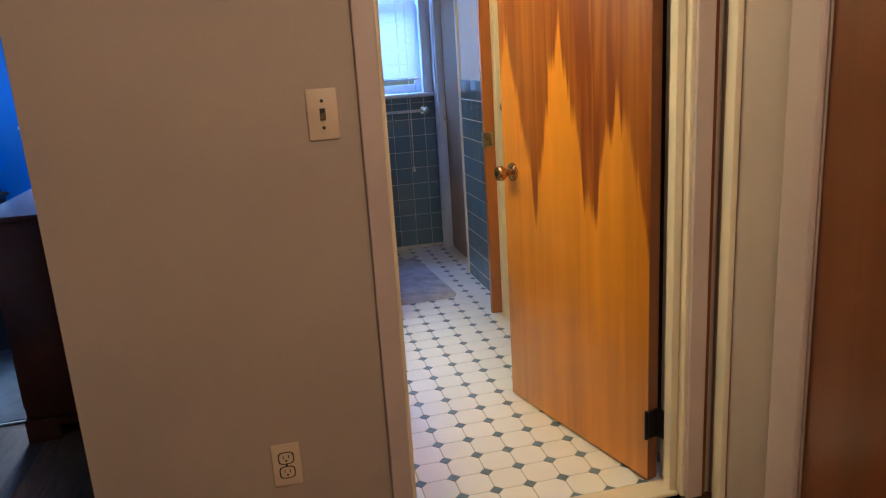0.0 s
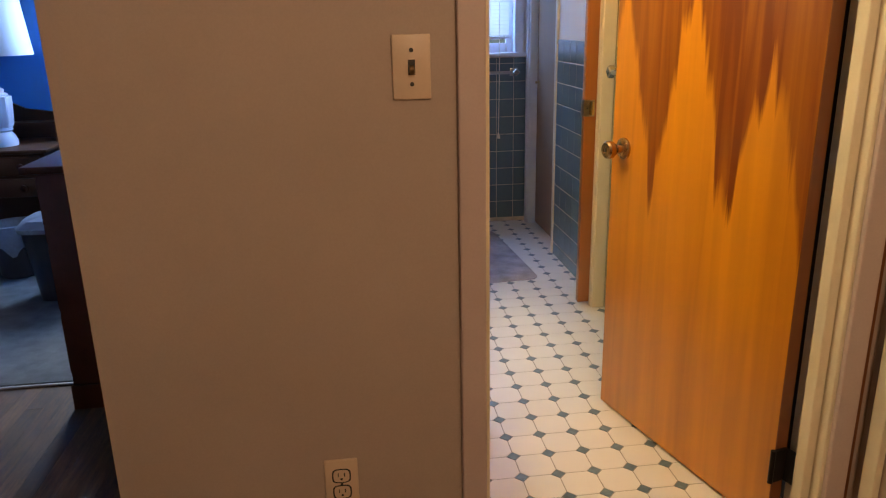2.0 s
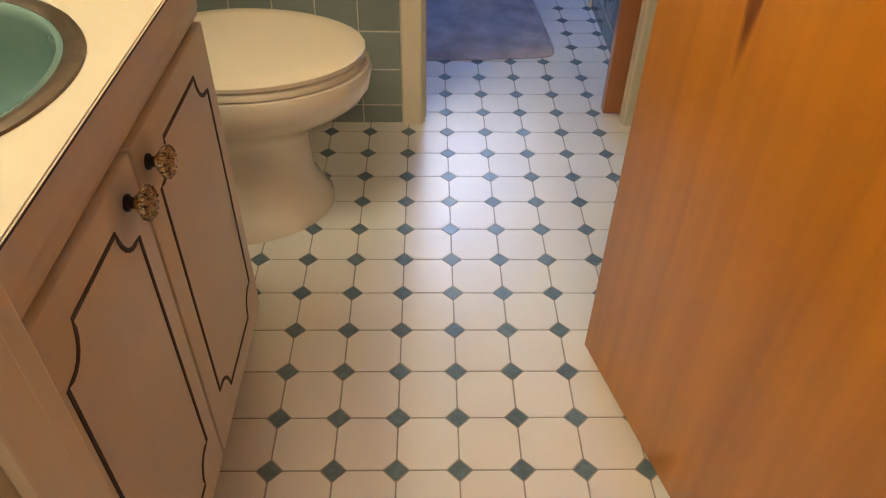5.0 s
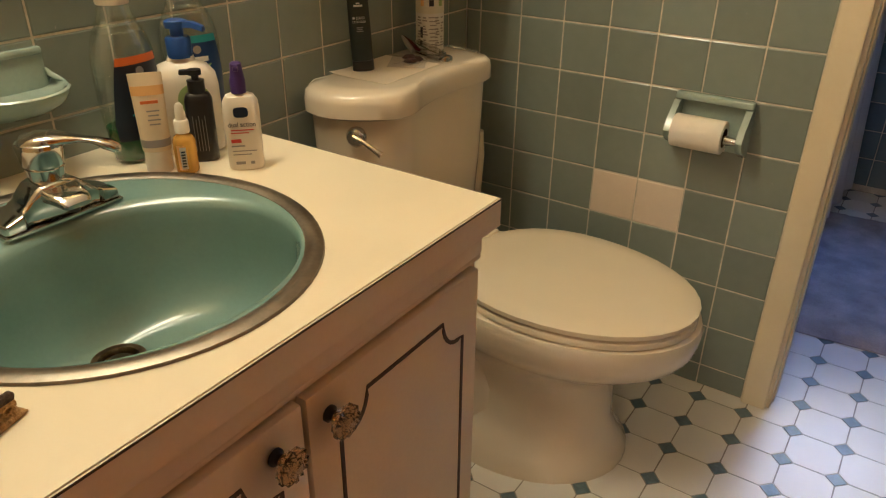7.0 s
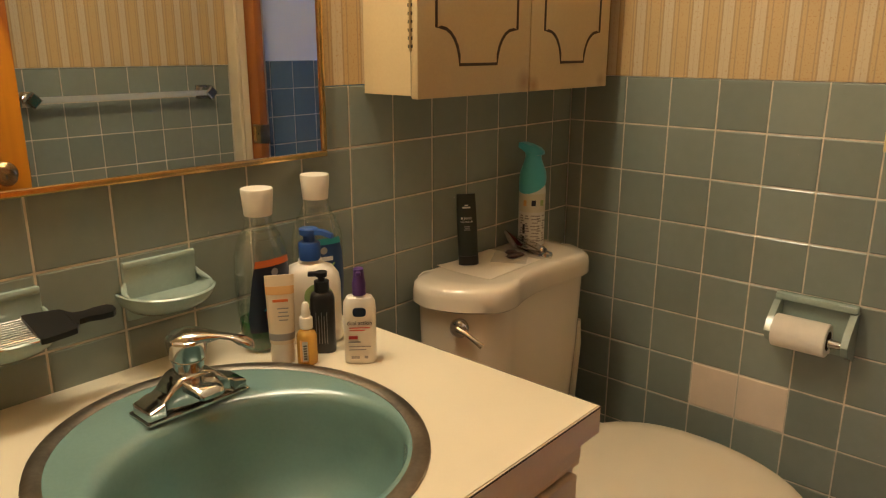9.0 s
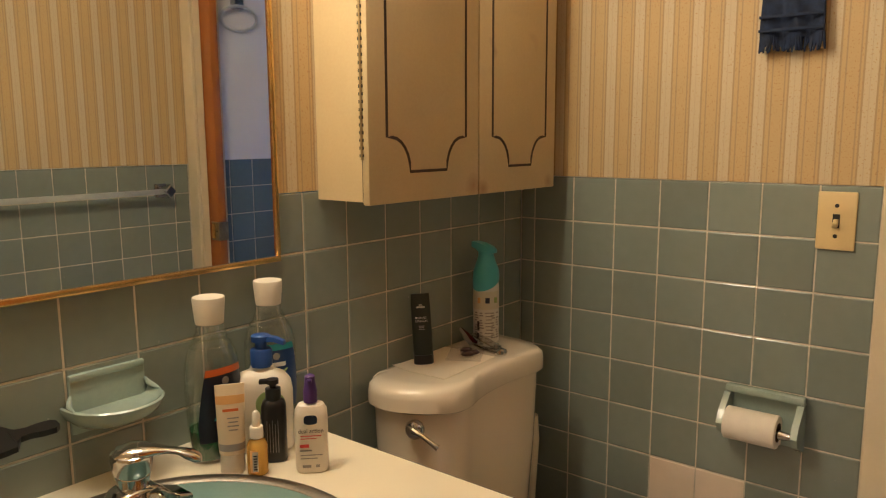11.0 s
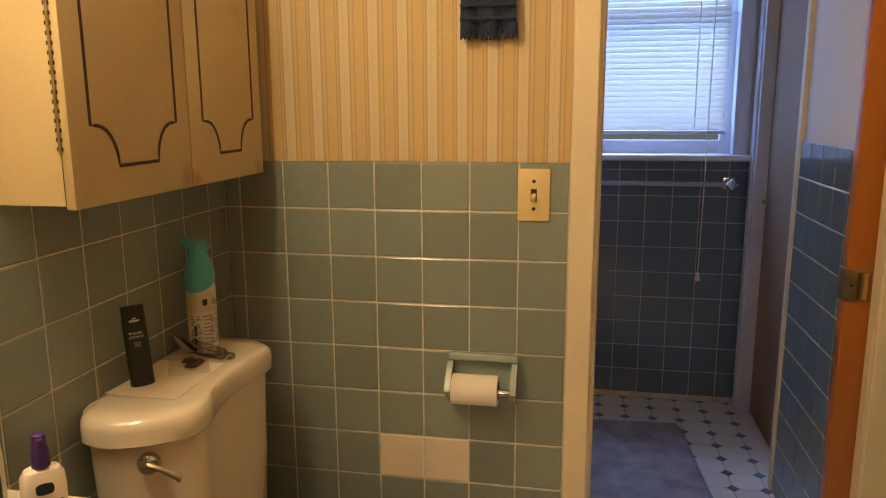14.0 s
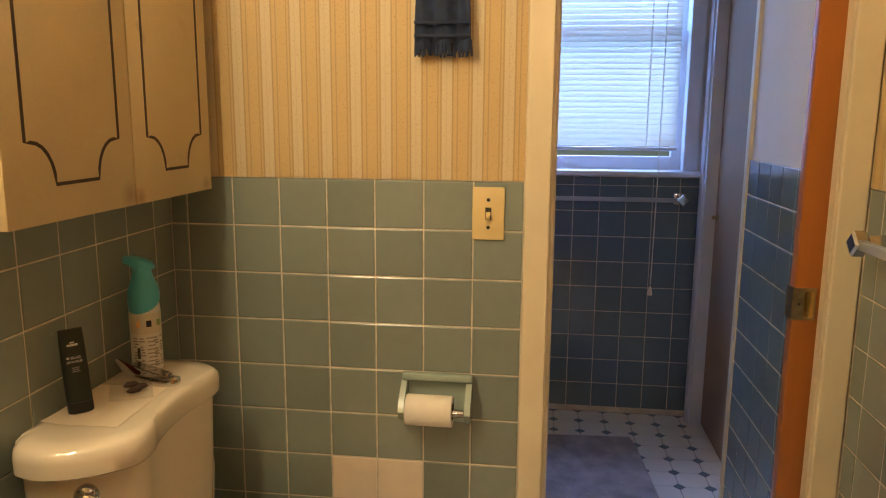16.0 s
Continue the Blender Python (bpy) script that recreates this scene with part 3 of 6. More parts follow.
# ---- windows ----
def window(name, x0, x1, z0, z1, mat, label):
    """A sash window in the far wall, with casing, sill and apron."""
    w = tagged(new(name), label, "", "", "structure")
    y = 1.585
    part("casing", boxes((x0 - 0.055, y - 0.016, z0 - 0.02, x0, y - 0.0005, z1 + 0.06), (x1, y - 0.016, z0 - 0.02, x1 + 0.055, y - 0.0005, z1 + 0.06),
                         (x0 + 0.0005, y - 0.016, z1, x1 - 0.0005, y - 0.0005, z1 + 0.06), bevel=0.003), mat, w)
    part("sill", boxes((x0 - 0.065, y - 0.06, z0 - 0.043, x1 + 0.065, y + 0.05, z0 - 0.0205), bevel=0.005), mat, w)
    part("apron", boxes((x0 - 0.055, y - 0.012, z0 - 0.10, x1 + 0.055, y - 0.006, z0 - 0.0435), bevel=0.002), mat, w) if name == "window_bedroom" else None
    yf, mid = y + 0.05, (z0 + z1) / 2
    for lo, hi, yy in ((z0 - 0.02, mid + 0.02, yf), (mid - 0.02, z1, yf + 0.034)):
        sash = part("sash", boxes((x0, yy, lo, x0 + 0.042, yy + 0.032, hi), (x1 - 0.042, yy, lo, x1, yy + 0.032, hi),
                                  (x0 + 0.0425, yy + 0.001, lo, x1 - 0.0425, yy + 0.031, lo + 0.055), (x0 + 0.0425, yy + 0.001, hi - 0.04, x1 - 0.0425, yy + 0.031, hi), bevel=0.002), mat, w)
        pane = part("pane", boxes((x0 + 0.03, yy + 0.014, lo + 0.04, x1 - 0.03, yy + 0.018, hi - 0.03)), PANE, sash, smooth=0)
        pane.visible_shadow = False
    return w


window("window_1", 0.76, 1.43, 1.095, 2.15, WHITETRIM, "white sash window with a wooden sill in the tub room")
window("window_bedroom", -1.0, -0.2, 1.07, 2.1, WHITETRIM, "white sash window in the blue bedroom wall")

# ---- mini blind ----
blind = thing("window_blind", "white aluminium mini blind hanging in the tub room window", "blind")
slat_bm = loft([[(-0.305, -0.0124 * math.cos(a), 0.0124 * math.sin(a) + 0.0015 * math.cos(k)) for k, a in ((0, 2.20), (1, 2.11), (1, 5.31), (0, 5.35))] for _ in (0,)] +
               [[(0.305, -0.0124 * math.cos(a), 0.0124 * math.sin(a) + 0.0015 * math.cos(k)) for k, a in ((0, 2.20), (1, 2.11), (1, 5.31), (0, 5.35))]])
slat_mesh = finish("slat", slat_bm, SLAT, 0)
z, k = 1.185, 0
while z < 2.09:
    s = new("slat", slat_mesh)
    s.parent = blind
    s.matrix_local = pose(1.095 + random.uniform(-0.001, 0.001), 1.606, z, 8.5 + random.uniform(-0.3, 0.3), 0, 0)
    z += 0.0222
part("bottom_rail", boxes((0.785, 1.594, 1.155, 1.405, 1.618, 1.171), bevel=0.003), WHITETRIM, blind)
part("head_rail", boxes((0.785, 1.588, 2.09, 1.405, 1.622, 2.13), bevel=0.002), WHITETRIM, blind)
for x in (0.90, 1.28):
    part("ladder_cord", tube([(x, 1.592, 1.16), (x, 1.592, 2.1)], 0.0014, 6), WHITEPL, blind)
    part("ladder_tape", boxes(*[(x - 0.004, 1.5935, 1.1815 + 0.0222 * i, x + 0.004, 1.5950, 1.1885 + 0.0222 * i) for i in range(41)]), WHITEPL, blind, smooth=0)
cord = part("pull_cord", tube(curve_through([(1.335, 1.570, 2.1), (1.33, 1.56, 1.6), (1.322, 1.515, 1.1), (1.318, 1.513, 0.70), (1.316, 1.513, 0.60)]), 0.0022, 6), WHITEPL, blind)
part("tassel", turned([(0.003, 0.04), (0.006, 0.03), (0.011, 0.004), (0.009, 0)], 12, 1.316, 1.513), WHITEPL, cord).location.z = 0.555

# ---- wall tiles ----
north_lines = [0.0] + [0.04 + S * i for i in range(7)] + [0.806]
tile_wall(north, (0, 0.005, 0), 0, north_lines, ROWS, TILE, special=lambda i, j: WHITETILE if j == 6 and i in (4, 5) else None)
west_lines = [0.0] + [0.079 + 0.1088 * i for i in range(14)]
tile_wall(west, (-0.005, 0, 0), 90, [-u for u in west_lines[::-1]], ROWS, TILE,
          skip=lambda u, z: (u < -0.80 and z > 1.06) or (z < 0.70 and u < -0.84))
tile_wall(east, (1.505, 0, 0), -90, [0.014] + [0.075 + S * i for i in range(14)], ROWS, TILE, skip=lambda u, z: u > 1.5)
tile_wall(tub_east, (1.4945, 0, 0), -90, [-0.823 + S * i for i in range(7)] + [-0.112], [1.165 - S * j for j in range(11)] + [0.0], BLUETILE)
tile_wall(far, (0, 1.5825, 0), 0, [0.55 + S * i for i in range(10)], [1.046] + [1.01 - S * j for j in range(10)], BLUETILE, skip=lambda u, z: u > 1.51)

# ---- bathroom floor ----
P, FX, FY = 0.1083, 0.716, -0.0485
OCT = {}


def octagon_mesh(name, mat, pts, top):
    bm = bmesh.new()
    lower = [bm.verts.new((x, y, -0.004)) for x, y in pts]
    upper = [bm.verts.new((x * 0.985, y * 0.985, top)) for x, y in pts]
    for i in range(len(pts)):
        j = (i + 1) % len(pts)
        bm.faces.new((lower[i], lower[j], upper[j], upper[i]))
    bm.faces.new(upper)
    bmesh.ops.recalc_face_normals(bm, faces=bm.faces)
    return finish(name, bm, mat, 0)


h, d = P / 2 - 0.0009, 0.0225
octo = octagon_mesh("floor_tile", VINYL, [(h - d + 0.0009, -h), (h, -h + d - 0.0009), (h, h - d + 0.0009), (h - d + 0.0009, h), (-h + d - 0.0009, h), (-h, h - d + 0.0009), (-h, -h + d - 0.0009), (-h + d - 0.0009, -h)], 0.0)
dia = octagon_mesh("floor_dot", DOT, [(d - 0.002, 0), (0, d - 0.002), (-d + 0.002, 0), (0, -d + 0.002)], 0.0)
floor_bath = setting("floor_bathroom", boxes((-0.01, -1.575, -0.05, 1.51, 0.004, -0.0012)), LINE)
floor_tub = setting("floor_tub_room", boxes((-0.01, 0.0045, -0.05, 1.63, 1.59, -0.0012)), LINE)
for i in range(-7, 9):
    for j in range(-15, 16):
        cx, cy = FX + P * i, FY + P * j
        for mesh, ox, nm in ((octo, P / 2, "floor_tile"), (dia, 0, "floor_dot")):
            x, y = cx + ox, cy + ox
            owner = floor_bath if y < 0.0 else floor_tub
            lim = 1.56 if owner is floor_tub else 1.52
            if not (0.0 < x < lim and -1.60 < y < 1.60):
                continue
            if owner is floor_bath and x < 0.45 and y < -0.9:
                continue
            if owner is floor_tub and x < 0.5:
                continue
            t = new(nm, mesh)
            t.parent = owner
            t.location = (x, y, 0)

# ---- oak floor of the hall and bedroom ----
oak = setting("floor_hall", boxes((-2.75, -4.35, -0.06, -0.121, 1.585, -0.021), (-0.1205, -4.35, -0.06, 1.526, -1.668, -0.021), (0.66, -1.6675, -0.06, 1.43, -1.576, -0.05)), DARKGAP)
plank_meshes = {}
x = -1.30
while x < 1.52:
    y = -4.35 + random.uniform(-0.9, 0)
    stop = 0.2 if x < -0.19 else -1.668
    while y < stop:
        n = random.choice((0.5, 0.75, 1.0, 1.3))
        y0, y1 = max(y, -4.35), min(y + n, stop)
        if y1 - y0 > 0.05:
            key = round(y1 - y0, 2)
            if key not in plank_meshes:
                plank_meshes[key] = finish("floor_plank", boxes((-0.0284, -key / 2 + 0.0004, -0.02, 0.0284, key / 2 - 0.0004, 0.0)), FLOORWOOD, 0)
            pl = new("floor_plank", plank_meshes[key])
            pl.parent = oak
            pl.location = (x + 0.0285, (y0 + y1) / 2, 0)
        y += n
    x += 0.0572
carpet = thing("area_rug", "large grey-blue pile carpet on the bedroom's oak floor", "rug")
part("rug_body", boxes((-2.5, -0.40, 0.0, -0.50, 1.54, 0.014), bevel=0.005), CARPET, carpet)
part("binding", boxes((-2.5, -0.412, 0.0, -0.50, -0.4005, 0.009), bevel=0.003), GREYINK, carpet)


# ---- hall door ----
def door_knob(parent, m, mat):
    knob = part("door_knob", turned([(0.033, 0.0), (0.032, 0.005), (0.026, 0.009), (0.013, 0.012), (0.012, 0.028), (0.019, 0.036), (0.026, 0.046), (0.0265, 0.060), (0.022, 0.066), (0.010, 0.068), (0.010, 0.066), (0.004, 0.066)], 26), mat, parent)
    knob.matrix_local = m
    part("turn_button", boxes((-0.0016, -0.006, 0.066, 0.0016, 0.006, 0.0695), bevel=0.0006), SLOT, knob)
    return knob


hinge_x, hinge_y = 1.376, -1.572
door_turn = math.degrees(math.atan2(-0.857 - hinge_y, 1.190 - hinge_x))
hall_door = tagged(new("door_1"), "orange-stained veneer door standing open with a brass knob", "", "", "structure")
hall_door.matrix_world = pose(hinge_x, hinge_y, 0, 0, 0, door_turn)
W = math.hypot(1.190 - hinge_x, -0.857 - hinge_y)
part("leaf", boxes((0.0, -0.036, 0.012, W, 0.0, 2.03), bevel=0.002), ORANGE, hall_door)
part("hinge_edge", boxes((-0.0025, -0.0355, 0.012, -0.0003, -0.0005, 2.03)), DARKWOOD, hall_door, smooth=0)
KNOBMETAL = shade("worn_bronze_knob", (0.42, 0.28, 0.15), 0.22, 1.0, vary=0.15, scale=30, bump=0.0)
door_knob(hall_door, pose(W - 0.06, 0.0, 0.885, -90, 0, 0), KNOBMETAL)
door_knob(hall_door, pose(W - 0.06, -0.036, 0.885, 90, 0, 0), KNOBMETAL)
part("latch_plate", boxes((W + 0.0002, -0.030, 0.855, W + 0.002, -0.006, 0.915)), BRASS, hall_door, smooth=0)
for hz in (0.20, 1.80):
    part("hinge", loft([oval(-0.006, 0.010, hz + dz, 0.0065, 0.0065, 12) for dz in (-0.045, 0.045)]), BLACKMETAL, hall_door)
    part("hinge_leaf", boxes((-0.004, -0.030, hz - 0.044, -0.0027, 0.008, hz + 0.044), (-0.040, -0.034, hz - 0.044, -0.0045, -0.028, hz + 0.044), (-0.010, -0.030, hz - 0.044, -0.0045, 0.012, hz + 0.044)), BLACKMETAL, hall_door, smooth=0)


# black cloth and hook added to keep the gap behind the door dark
robe = thing("gap_dark_cloth", "added black cloth that darkens the gap behind the open door", "robe")
part("cloth", loft([[(1.472 + 0.022 * math.cos(a) * (1 + 0.2 * math.sin(5 * a)), -1.40 + (0.115 + 0.02 * (1.9 - z)) * math.sin(a), z) for a in [2 * math.pi * q / 40 for q in range(40)]] for z in (0.16, 0.5, 1.0, 1.5, 1.85, 1.95)]), shade("black_cloth", (0.012, 0.010, 0.010), 0.95, vary=0.3, scale=40), robe)
part("hook", tube([(1.4985, -1.40, 1.97), (1.47, -1.40, 1.965), (1.462, -1.40, 1.99)], 0.005, 8), OLDBRASS, robe)


side_door = tagged(new("door_hall_left"), "plain orange-stained door standing open in the hall", "", "", "structure")
side_door.matrix_world = pose(-0.80, -2.622, 0, 0, 0, 1.3)
part("leaf", boxes((0.0, 0.0, 0.012, 0.822, 0.035, 2.03), bevel=0.002), wood("tan_door_veneer", (0.62, 0.30, 0.11), (0.42, 0.17, 0.05), 0.4, 2, coat=0.1), side_door)
door_knob(side_door, pose(0.725, 0.035, 0.95, -90, 0, 0), BRASS)
for hz in (0.22, 1.78):
    part("hinge", loft([oval(-0.006, -0.002, hz + dz, 0.006, 0.006, 12) for dz in (-0.045, 0.045)]), BLACKMETAL, side_door)

# ---- switches and outlets ----
def wall_plate(name, label, m, mat, outlet=False, w=0.070, hgt=0.115):
    p = thing(name, label, "outlet" if outlet else "switch", m)
    part("plate", boxes((-w / 2, -hgt / 2, 0.0, w / 2, hgt / 2, 0.0070), bevel=0.0032), mat, p)
    if outlet:
        for s in (-1, 1):
            part("socket_ring", loft([oval(0, s * 0.0195, 0.0066, 0.0200, 0.0172, 20, 3.5), oval(0, s * 0.0195, 0.0074, 0.0200, 0.0172, 20, 3.5)]), SLOT, p)
            face = part("socket_face", loft([oval(0, s * 0.0195, 0.0068, 0.017, 0.0145, 20, 3.5), oval(0, s * 0.0195, 0.0085, 0.0165, 0.014, 20, 3.5)]), mat, p)
            for sx, sw in ((-0.0065, 0.002), (0.0065, 0.0025)):
                part("slot", boxes((sx - sw / 2, s * 0.0195 - 0.001, 0.0083, sx + sw / 2, s * 0.0195 + 0.008, 0.0088)), SLOT, face, smooth=0)
            part("ground_hole", turned([(0.0028, 0.0083), (0.0028, 0.0088)], 10, 0, s * 0.0195 - 0.007), SLOT, face)
        part("screw", turned([(0.003, 0.0068), (0.003, 0.0082)], 10), SLOT, p)
    else:
        part("toggle_slot", boxes((-0.0065, -0.0135, 0.0066, 0.0065, 0.0135, 0.0074)), SLOT, p, smooth=0)
        lever = part("toggle", boxes((-0.0045, -0.006, 0.0, 0.0045, 0.005, 0.016), bevel=0.0015), mat if mat is IVORY else OLDBRASS, p)
        lever.matrix_local = pose(0, 0.0, 0.005, 28, 0, 0)
        for s in (-1, 1):
            part("screw", turned([(0.0040, 0.0068), (0.0040, 0.0078), (0.001, 0.0084)], 12, 0, s * 0.030), SLOT, p)
    return p


wall_plate("light_switch", "beige toggle light switch on the taupe hall wall", pose(0.505, -1.667, 1.182, 90, 0, 0), PLATE)
wall_plate("power_outlet", "beige double power outlet low on the taupe hall wall", pose(0.3295, -1.667, 0.330, 90, 0, 0), PLATE, True)
wall_plate("light_switch", "ivory toggle light switch on the tiled bathroom wall", pose(0.730, -0.001, 1.082, 90, 0, 0), IVORY)

# ---- vanity ----
FRONT, VY0, VY1 = 0.552, -1.478, -0.836
vanity = thing("vanity_cabinet", "pinkish-cream painted vanity cabinet with dark grooved door panels", "cabinet")
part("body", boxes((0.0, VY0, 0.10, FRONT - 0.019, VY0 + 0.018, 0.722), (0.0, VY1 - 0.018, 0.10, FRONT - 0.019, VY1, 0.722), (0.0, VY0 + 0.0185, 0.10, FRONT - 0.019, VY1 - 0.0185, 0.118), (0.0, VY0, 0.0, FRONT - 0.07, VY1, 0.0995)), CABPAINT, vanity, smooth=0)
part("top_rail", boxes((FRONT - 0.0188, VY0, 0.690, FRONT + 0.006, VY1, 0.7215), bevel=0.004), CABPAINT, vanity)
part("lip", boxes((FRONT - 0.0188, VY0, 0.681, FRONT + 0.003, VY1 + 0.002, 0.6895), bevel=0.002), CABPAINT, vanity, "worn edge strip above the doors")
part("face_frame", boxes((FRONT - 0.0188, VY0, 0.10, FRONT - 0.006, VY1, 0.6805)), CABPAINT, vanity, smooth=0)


def groove_loop(y0, y1, z0, z1, notch):
    """The routed line of a door: straight sides, with a concave scoop at each corner."""
    up = [(y0, z1 - notch - 0.006)] + [(y0 + 0.012 + notch * 0.8 * math.sin(a) - 0.012 * 0, z1 - notch - 0.006 + (notch) * (1 - math.cos(a))) for a in [math.pi / 2 * k / 6 for k in range(7)]]
    ring = []
    for sy, sz in ((0, 1), (1, 1), (1, 0), (0, 0)):
        seg = [((y0 + (p[0] - y0)) if sy == 0 else (y1 - (p[0] - y0)), p[1] if sz == 1 else z0 + (z1 - p[1])) for p in up]
        ring += seg if (sy, sz) in ((0, 1), (1, 0)) else seg[::-1]
    return ring


def groove(ring, x, width=0.0054):
    """A thin dark line along a closed loop in the plane x, 1 mm proud of the door."""
    bm = bmesh.new()
    n = len(ring)
    outer, inner = [], []
    for i in range(n):
        p, q, r = Vector(ring[i - 1]), Vector(ring[i]), Vector(ring[(i + 1) % n])
        t = (r - p).normalized()
        nrm = Vector((-t.y, t.x)) * width / 2
        outer.append(bm.verts.new((x, q.x + nrm.x, q.y + nrm.y)))
        inner.append(bm.verts.new((x, q.x - nrm.x, q.y - nrm.y)))
    for i in range(n):
        j = (i + 1) % n
        bm.faces.new((outer[i], outer[j], inner[j], inner[i]))
    made = bmesh.ops.extrude_face_region(bm, geom=list(bm.faces))
    bmesh.ops.translate(bm, verts=[v for v in made["geom"] if isinstance(v, bmesh.types.BMVert)], vec=(-0.002, 0, 0))
    bmesh.ops.recalc_face_normals(bm, faces=bm.faces)
    return bm


def crystal_knob(parent, x, y, z):
    """A daisy-shaped pressed glass knob on a dark stem."""
    def daisy(r, dip, h, lift):
        return [(r * (1 - dip * (i % 2)) * math.cos(math.pi * i / 12), r * (1 - dip * (i % 2)) * math.sin(math.pi * i / 12), h + lift * (i % 2)) for i in range(24)]
    k = part("knob", loft([daisy(0.007, 0.0, 0.010, 0.0), daisy(0.012, 0.10, 0.014, 0.001), daisy(0.0195, 0.16, 0.020, 0.0015), daisy(0.0200, 0.18, 0.025, -0.001), daisy(0.0135, 0.12, 0.030, -0.003), daisy(0.0085, 0.25, 0.0285, 0.002), daisy(0.0045, 0.0, 0.032, 0.0)]), CRYSTAL, parent, "daisy-shaped pressed glass knob", smooth=0)
    k.matrix_local = pose(x, y, z, 0, 90, 0)
    part("knob_base", turned([(0.0095, -0.001), (0.0095, 0.0025), (0.0065, 0.005), (0.0060, 0.0098), (0.0085, 0.0105)], 18), BLACKMETAL, k, "dark metal stem")


for y0, y1, ky in ((-1.172, -0.850, -1.142), (-1.470, -1.178, -1.218)):
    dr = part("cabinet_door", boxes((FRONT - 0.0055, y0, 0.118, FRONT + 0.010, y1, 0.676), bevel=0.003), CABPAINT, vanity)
    part("groove_line", groove(groove_loop(y0 + 0.045, y1 - 0.038, 0.165, 0.640, 0.042), FRONT + 0.0112), GROOVE, dr, "dark routed line", smooth=0)
    crystal_knob(dr, FRONT + 0.0102, ky, 0.640)

# counter with the round cut-out
SX, SY, SR, OX = 0.300, -1.188, 0.218, 1.07
counter = thing("countertop", "cream laminate vanity countertop with a dark edge line", "countertop")
bm = bmesh.new()
x0, x1, y0, y1, zt = 0.001, 0.568, -1.541, -0.818, 0.765
N = 64
hole = [(SX + OX * (SR - 0.011) * math.cos(2 * math.pi * i / N), SY + (SR - 0.011) * math.sin(2 * math.pi * i / N)) for i in range(N)]
rim = []
for i in range(N):
    a = 2 * math.pi * i / N
    c, s = math.cos(a), math.sin(a)
    k = min((x1 - SX) / c if c > 1e-6 else ((x0 - SX) / c if c < -1e-6 else 9), (y1 - SY) / s if s > 1e-6 else ((y0 - SY) / s if s < -1e-6 else 9))
    rim.append([SX + k * c, SY + k * s])
for cx, cy in ((x0, y0), (x0, y1), (x1, y0), (x1, y1)):
    best = min(range(N), key=lambda i: (rim[i][0] - cx) ** 2 + (rim[i][1] - cy) ** 2)
    rim[best] = [cx, cy]
vh = [bm.verts.new((x, y, zt)) for x, y in hole]
vr = [bm.verts.new((x, y, zt)) for x, y in rim]
vh2 = [bm.verts.new((x, y, zt - 0.040)) for x, y in hole]
vr2 = [bm.verts.new((x, y, zt - 0.040)) for x, y in rim]
for i in range(N):
    j = (i + 1) % N
    bm.faces.new((vh[i], vr[i], vr[j], vh[j]))
    bm.faces.new((vh2[j], vr2[j], vr2[i], vh2[i]))
    bm.faces.new((vr[i], vr2[i], vr2[j], vr[j]))
    bm.faces.new((vh[j], vh2[j], vh2[i], vh[i]))
bmesh.ops.recalc_face_normals(bm, faces=bm.faces)
part("top", bm, LAMINATE, counter, smooth=0)
part("front_edge", boxes((0.5683, -1.541, 0.7255, 0.5705, -0.8175, 0.7635), (0.001, -0.8175, 0.7255, 0.5705, -0.8155, 0.7635)), CABPAINT, counter, "pinkish laminate edge strip", smooth=0)

part("edge_seam", boxes((0.5707, -1.541, 0.7615, 0.5712, -0.8154, 0.7640), (0.12, -0.8153, 0.7615, 0.5712, -0.8148, 0.7640)), GROOVE, counter, "dark laminate seam", smooth=0)

# sink
sink = thing("sink_basin", "round green enamel sink with a dull steel rim ring", "sink")
BOWL = [(0.300, 0.219, 0.2045, 0.7668), (0.303, 0.211, 0.198, 0.7666), (0.338, 0.1675, 0.187, 0.7660), (0.346, 0.1570, 0.1800, 0.7625), (0.349, 0.1530, 0.1765, 0.753), (0.350, 0.151, 0.175, 0.725), (0.349, 0.148, 0.172, 0.690),
        (0.343, 0.135, 0.160, 0.653), (0.330, 0.108, 0.132, 0.628), (0.305, 0.072, 0.090, 0.615), (0.268, 0.026, 0.026, 0.609)]
bowl_rings = [[(cx + rx * math.cos(2 * math.pi * i / 64), SY + ry * math.sin(2 * math.pi * i / 64), zz) for i in range(64)] for cx, rx, ry, zz in BOWL]
part("bowl", loft(bowl_rings, cap=False), SINKMAT, sink, smooth=60)
part("rim_ring", loft([[(SX + OX * r * math.cos(2 * math.pi * i / 72), SY + r * math.sin(2 * math.pi * i / 72), zz) for i in range(72)]
                       for r, zz in ((SR + 0.003, 0.7655), (SR + 0.002, 0.7685), (SR - 0.004, 0.7705), (SR - 0.013, 0.770), (SR - 0.018, 0.7675), (SR - 0.018, 0.760))], cap=False), STEEL, sink, "dull steel rim ring")
DRAINMETAL = shade("stained_drain_metal", (0.17, 0.115, 0.065), 0.38, 1.0, vary=0.4, scale=60, bump=0.05)
drain = part("drain", turned([(0.032, 0.606), (0.032, 0.6125), (0.024, 0.613), (0.021, 0.608), (0.021, 0.605)], 24, 0.268, SY), DRAINMETAL, sink, "stained metal drain")
part("stopper", turned([(0.015, 0.605), (0.015, 0.610), (0.011, 0.6125), (0.003, 0.613)], 20, 0.268, SY), DRAINMETAL, drain)

# faucet
fx, fy, fz = 0.166, SY + 0.022, 0.7665
faucet = thing("faucet", "chrome single-lever bathroom faucet mounted on the sink", "faucet", pose(fx, fy, fz) @ Matrix.Diagonal((0.98, 0.90, 1.0, 1)))


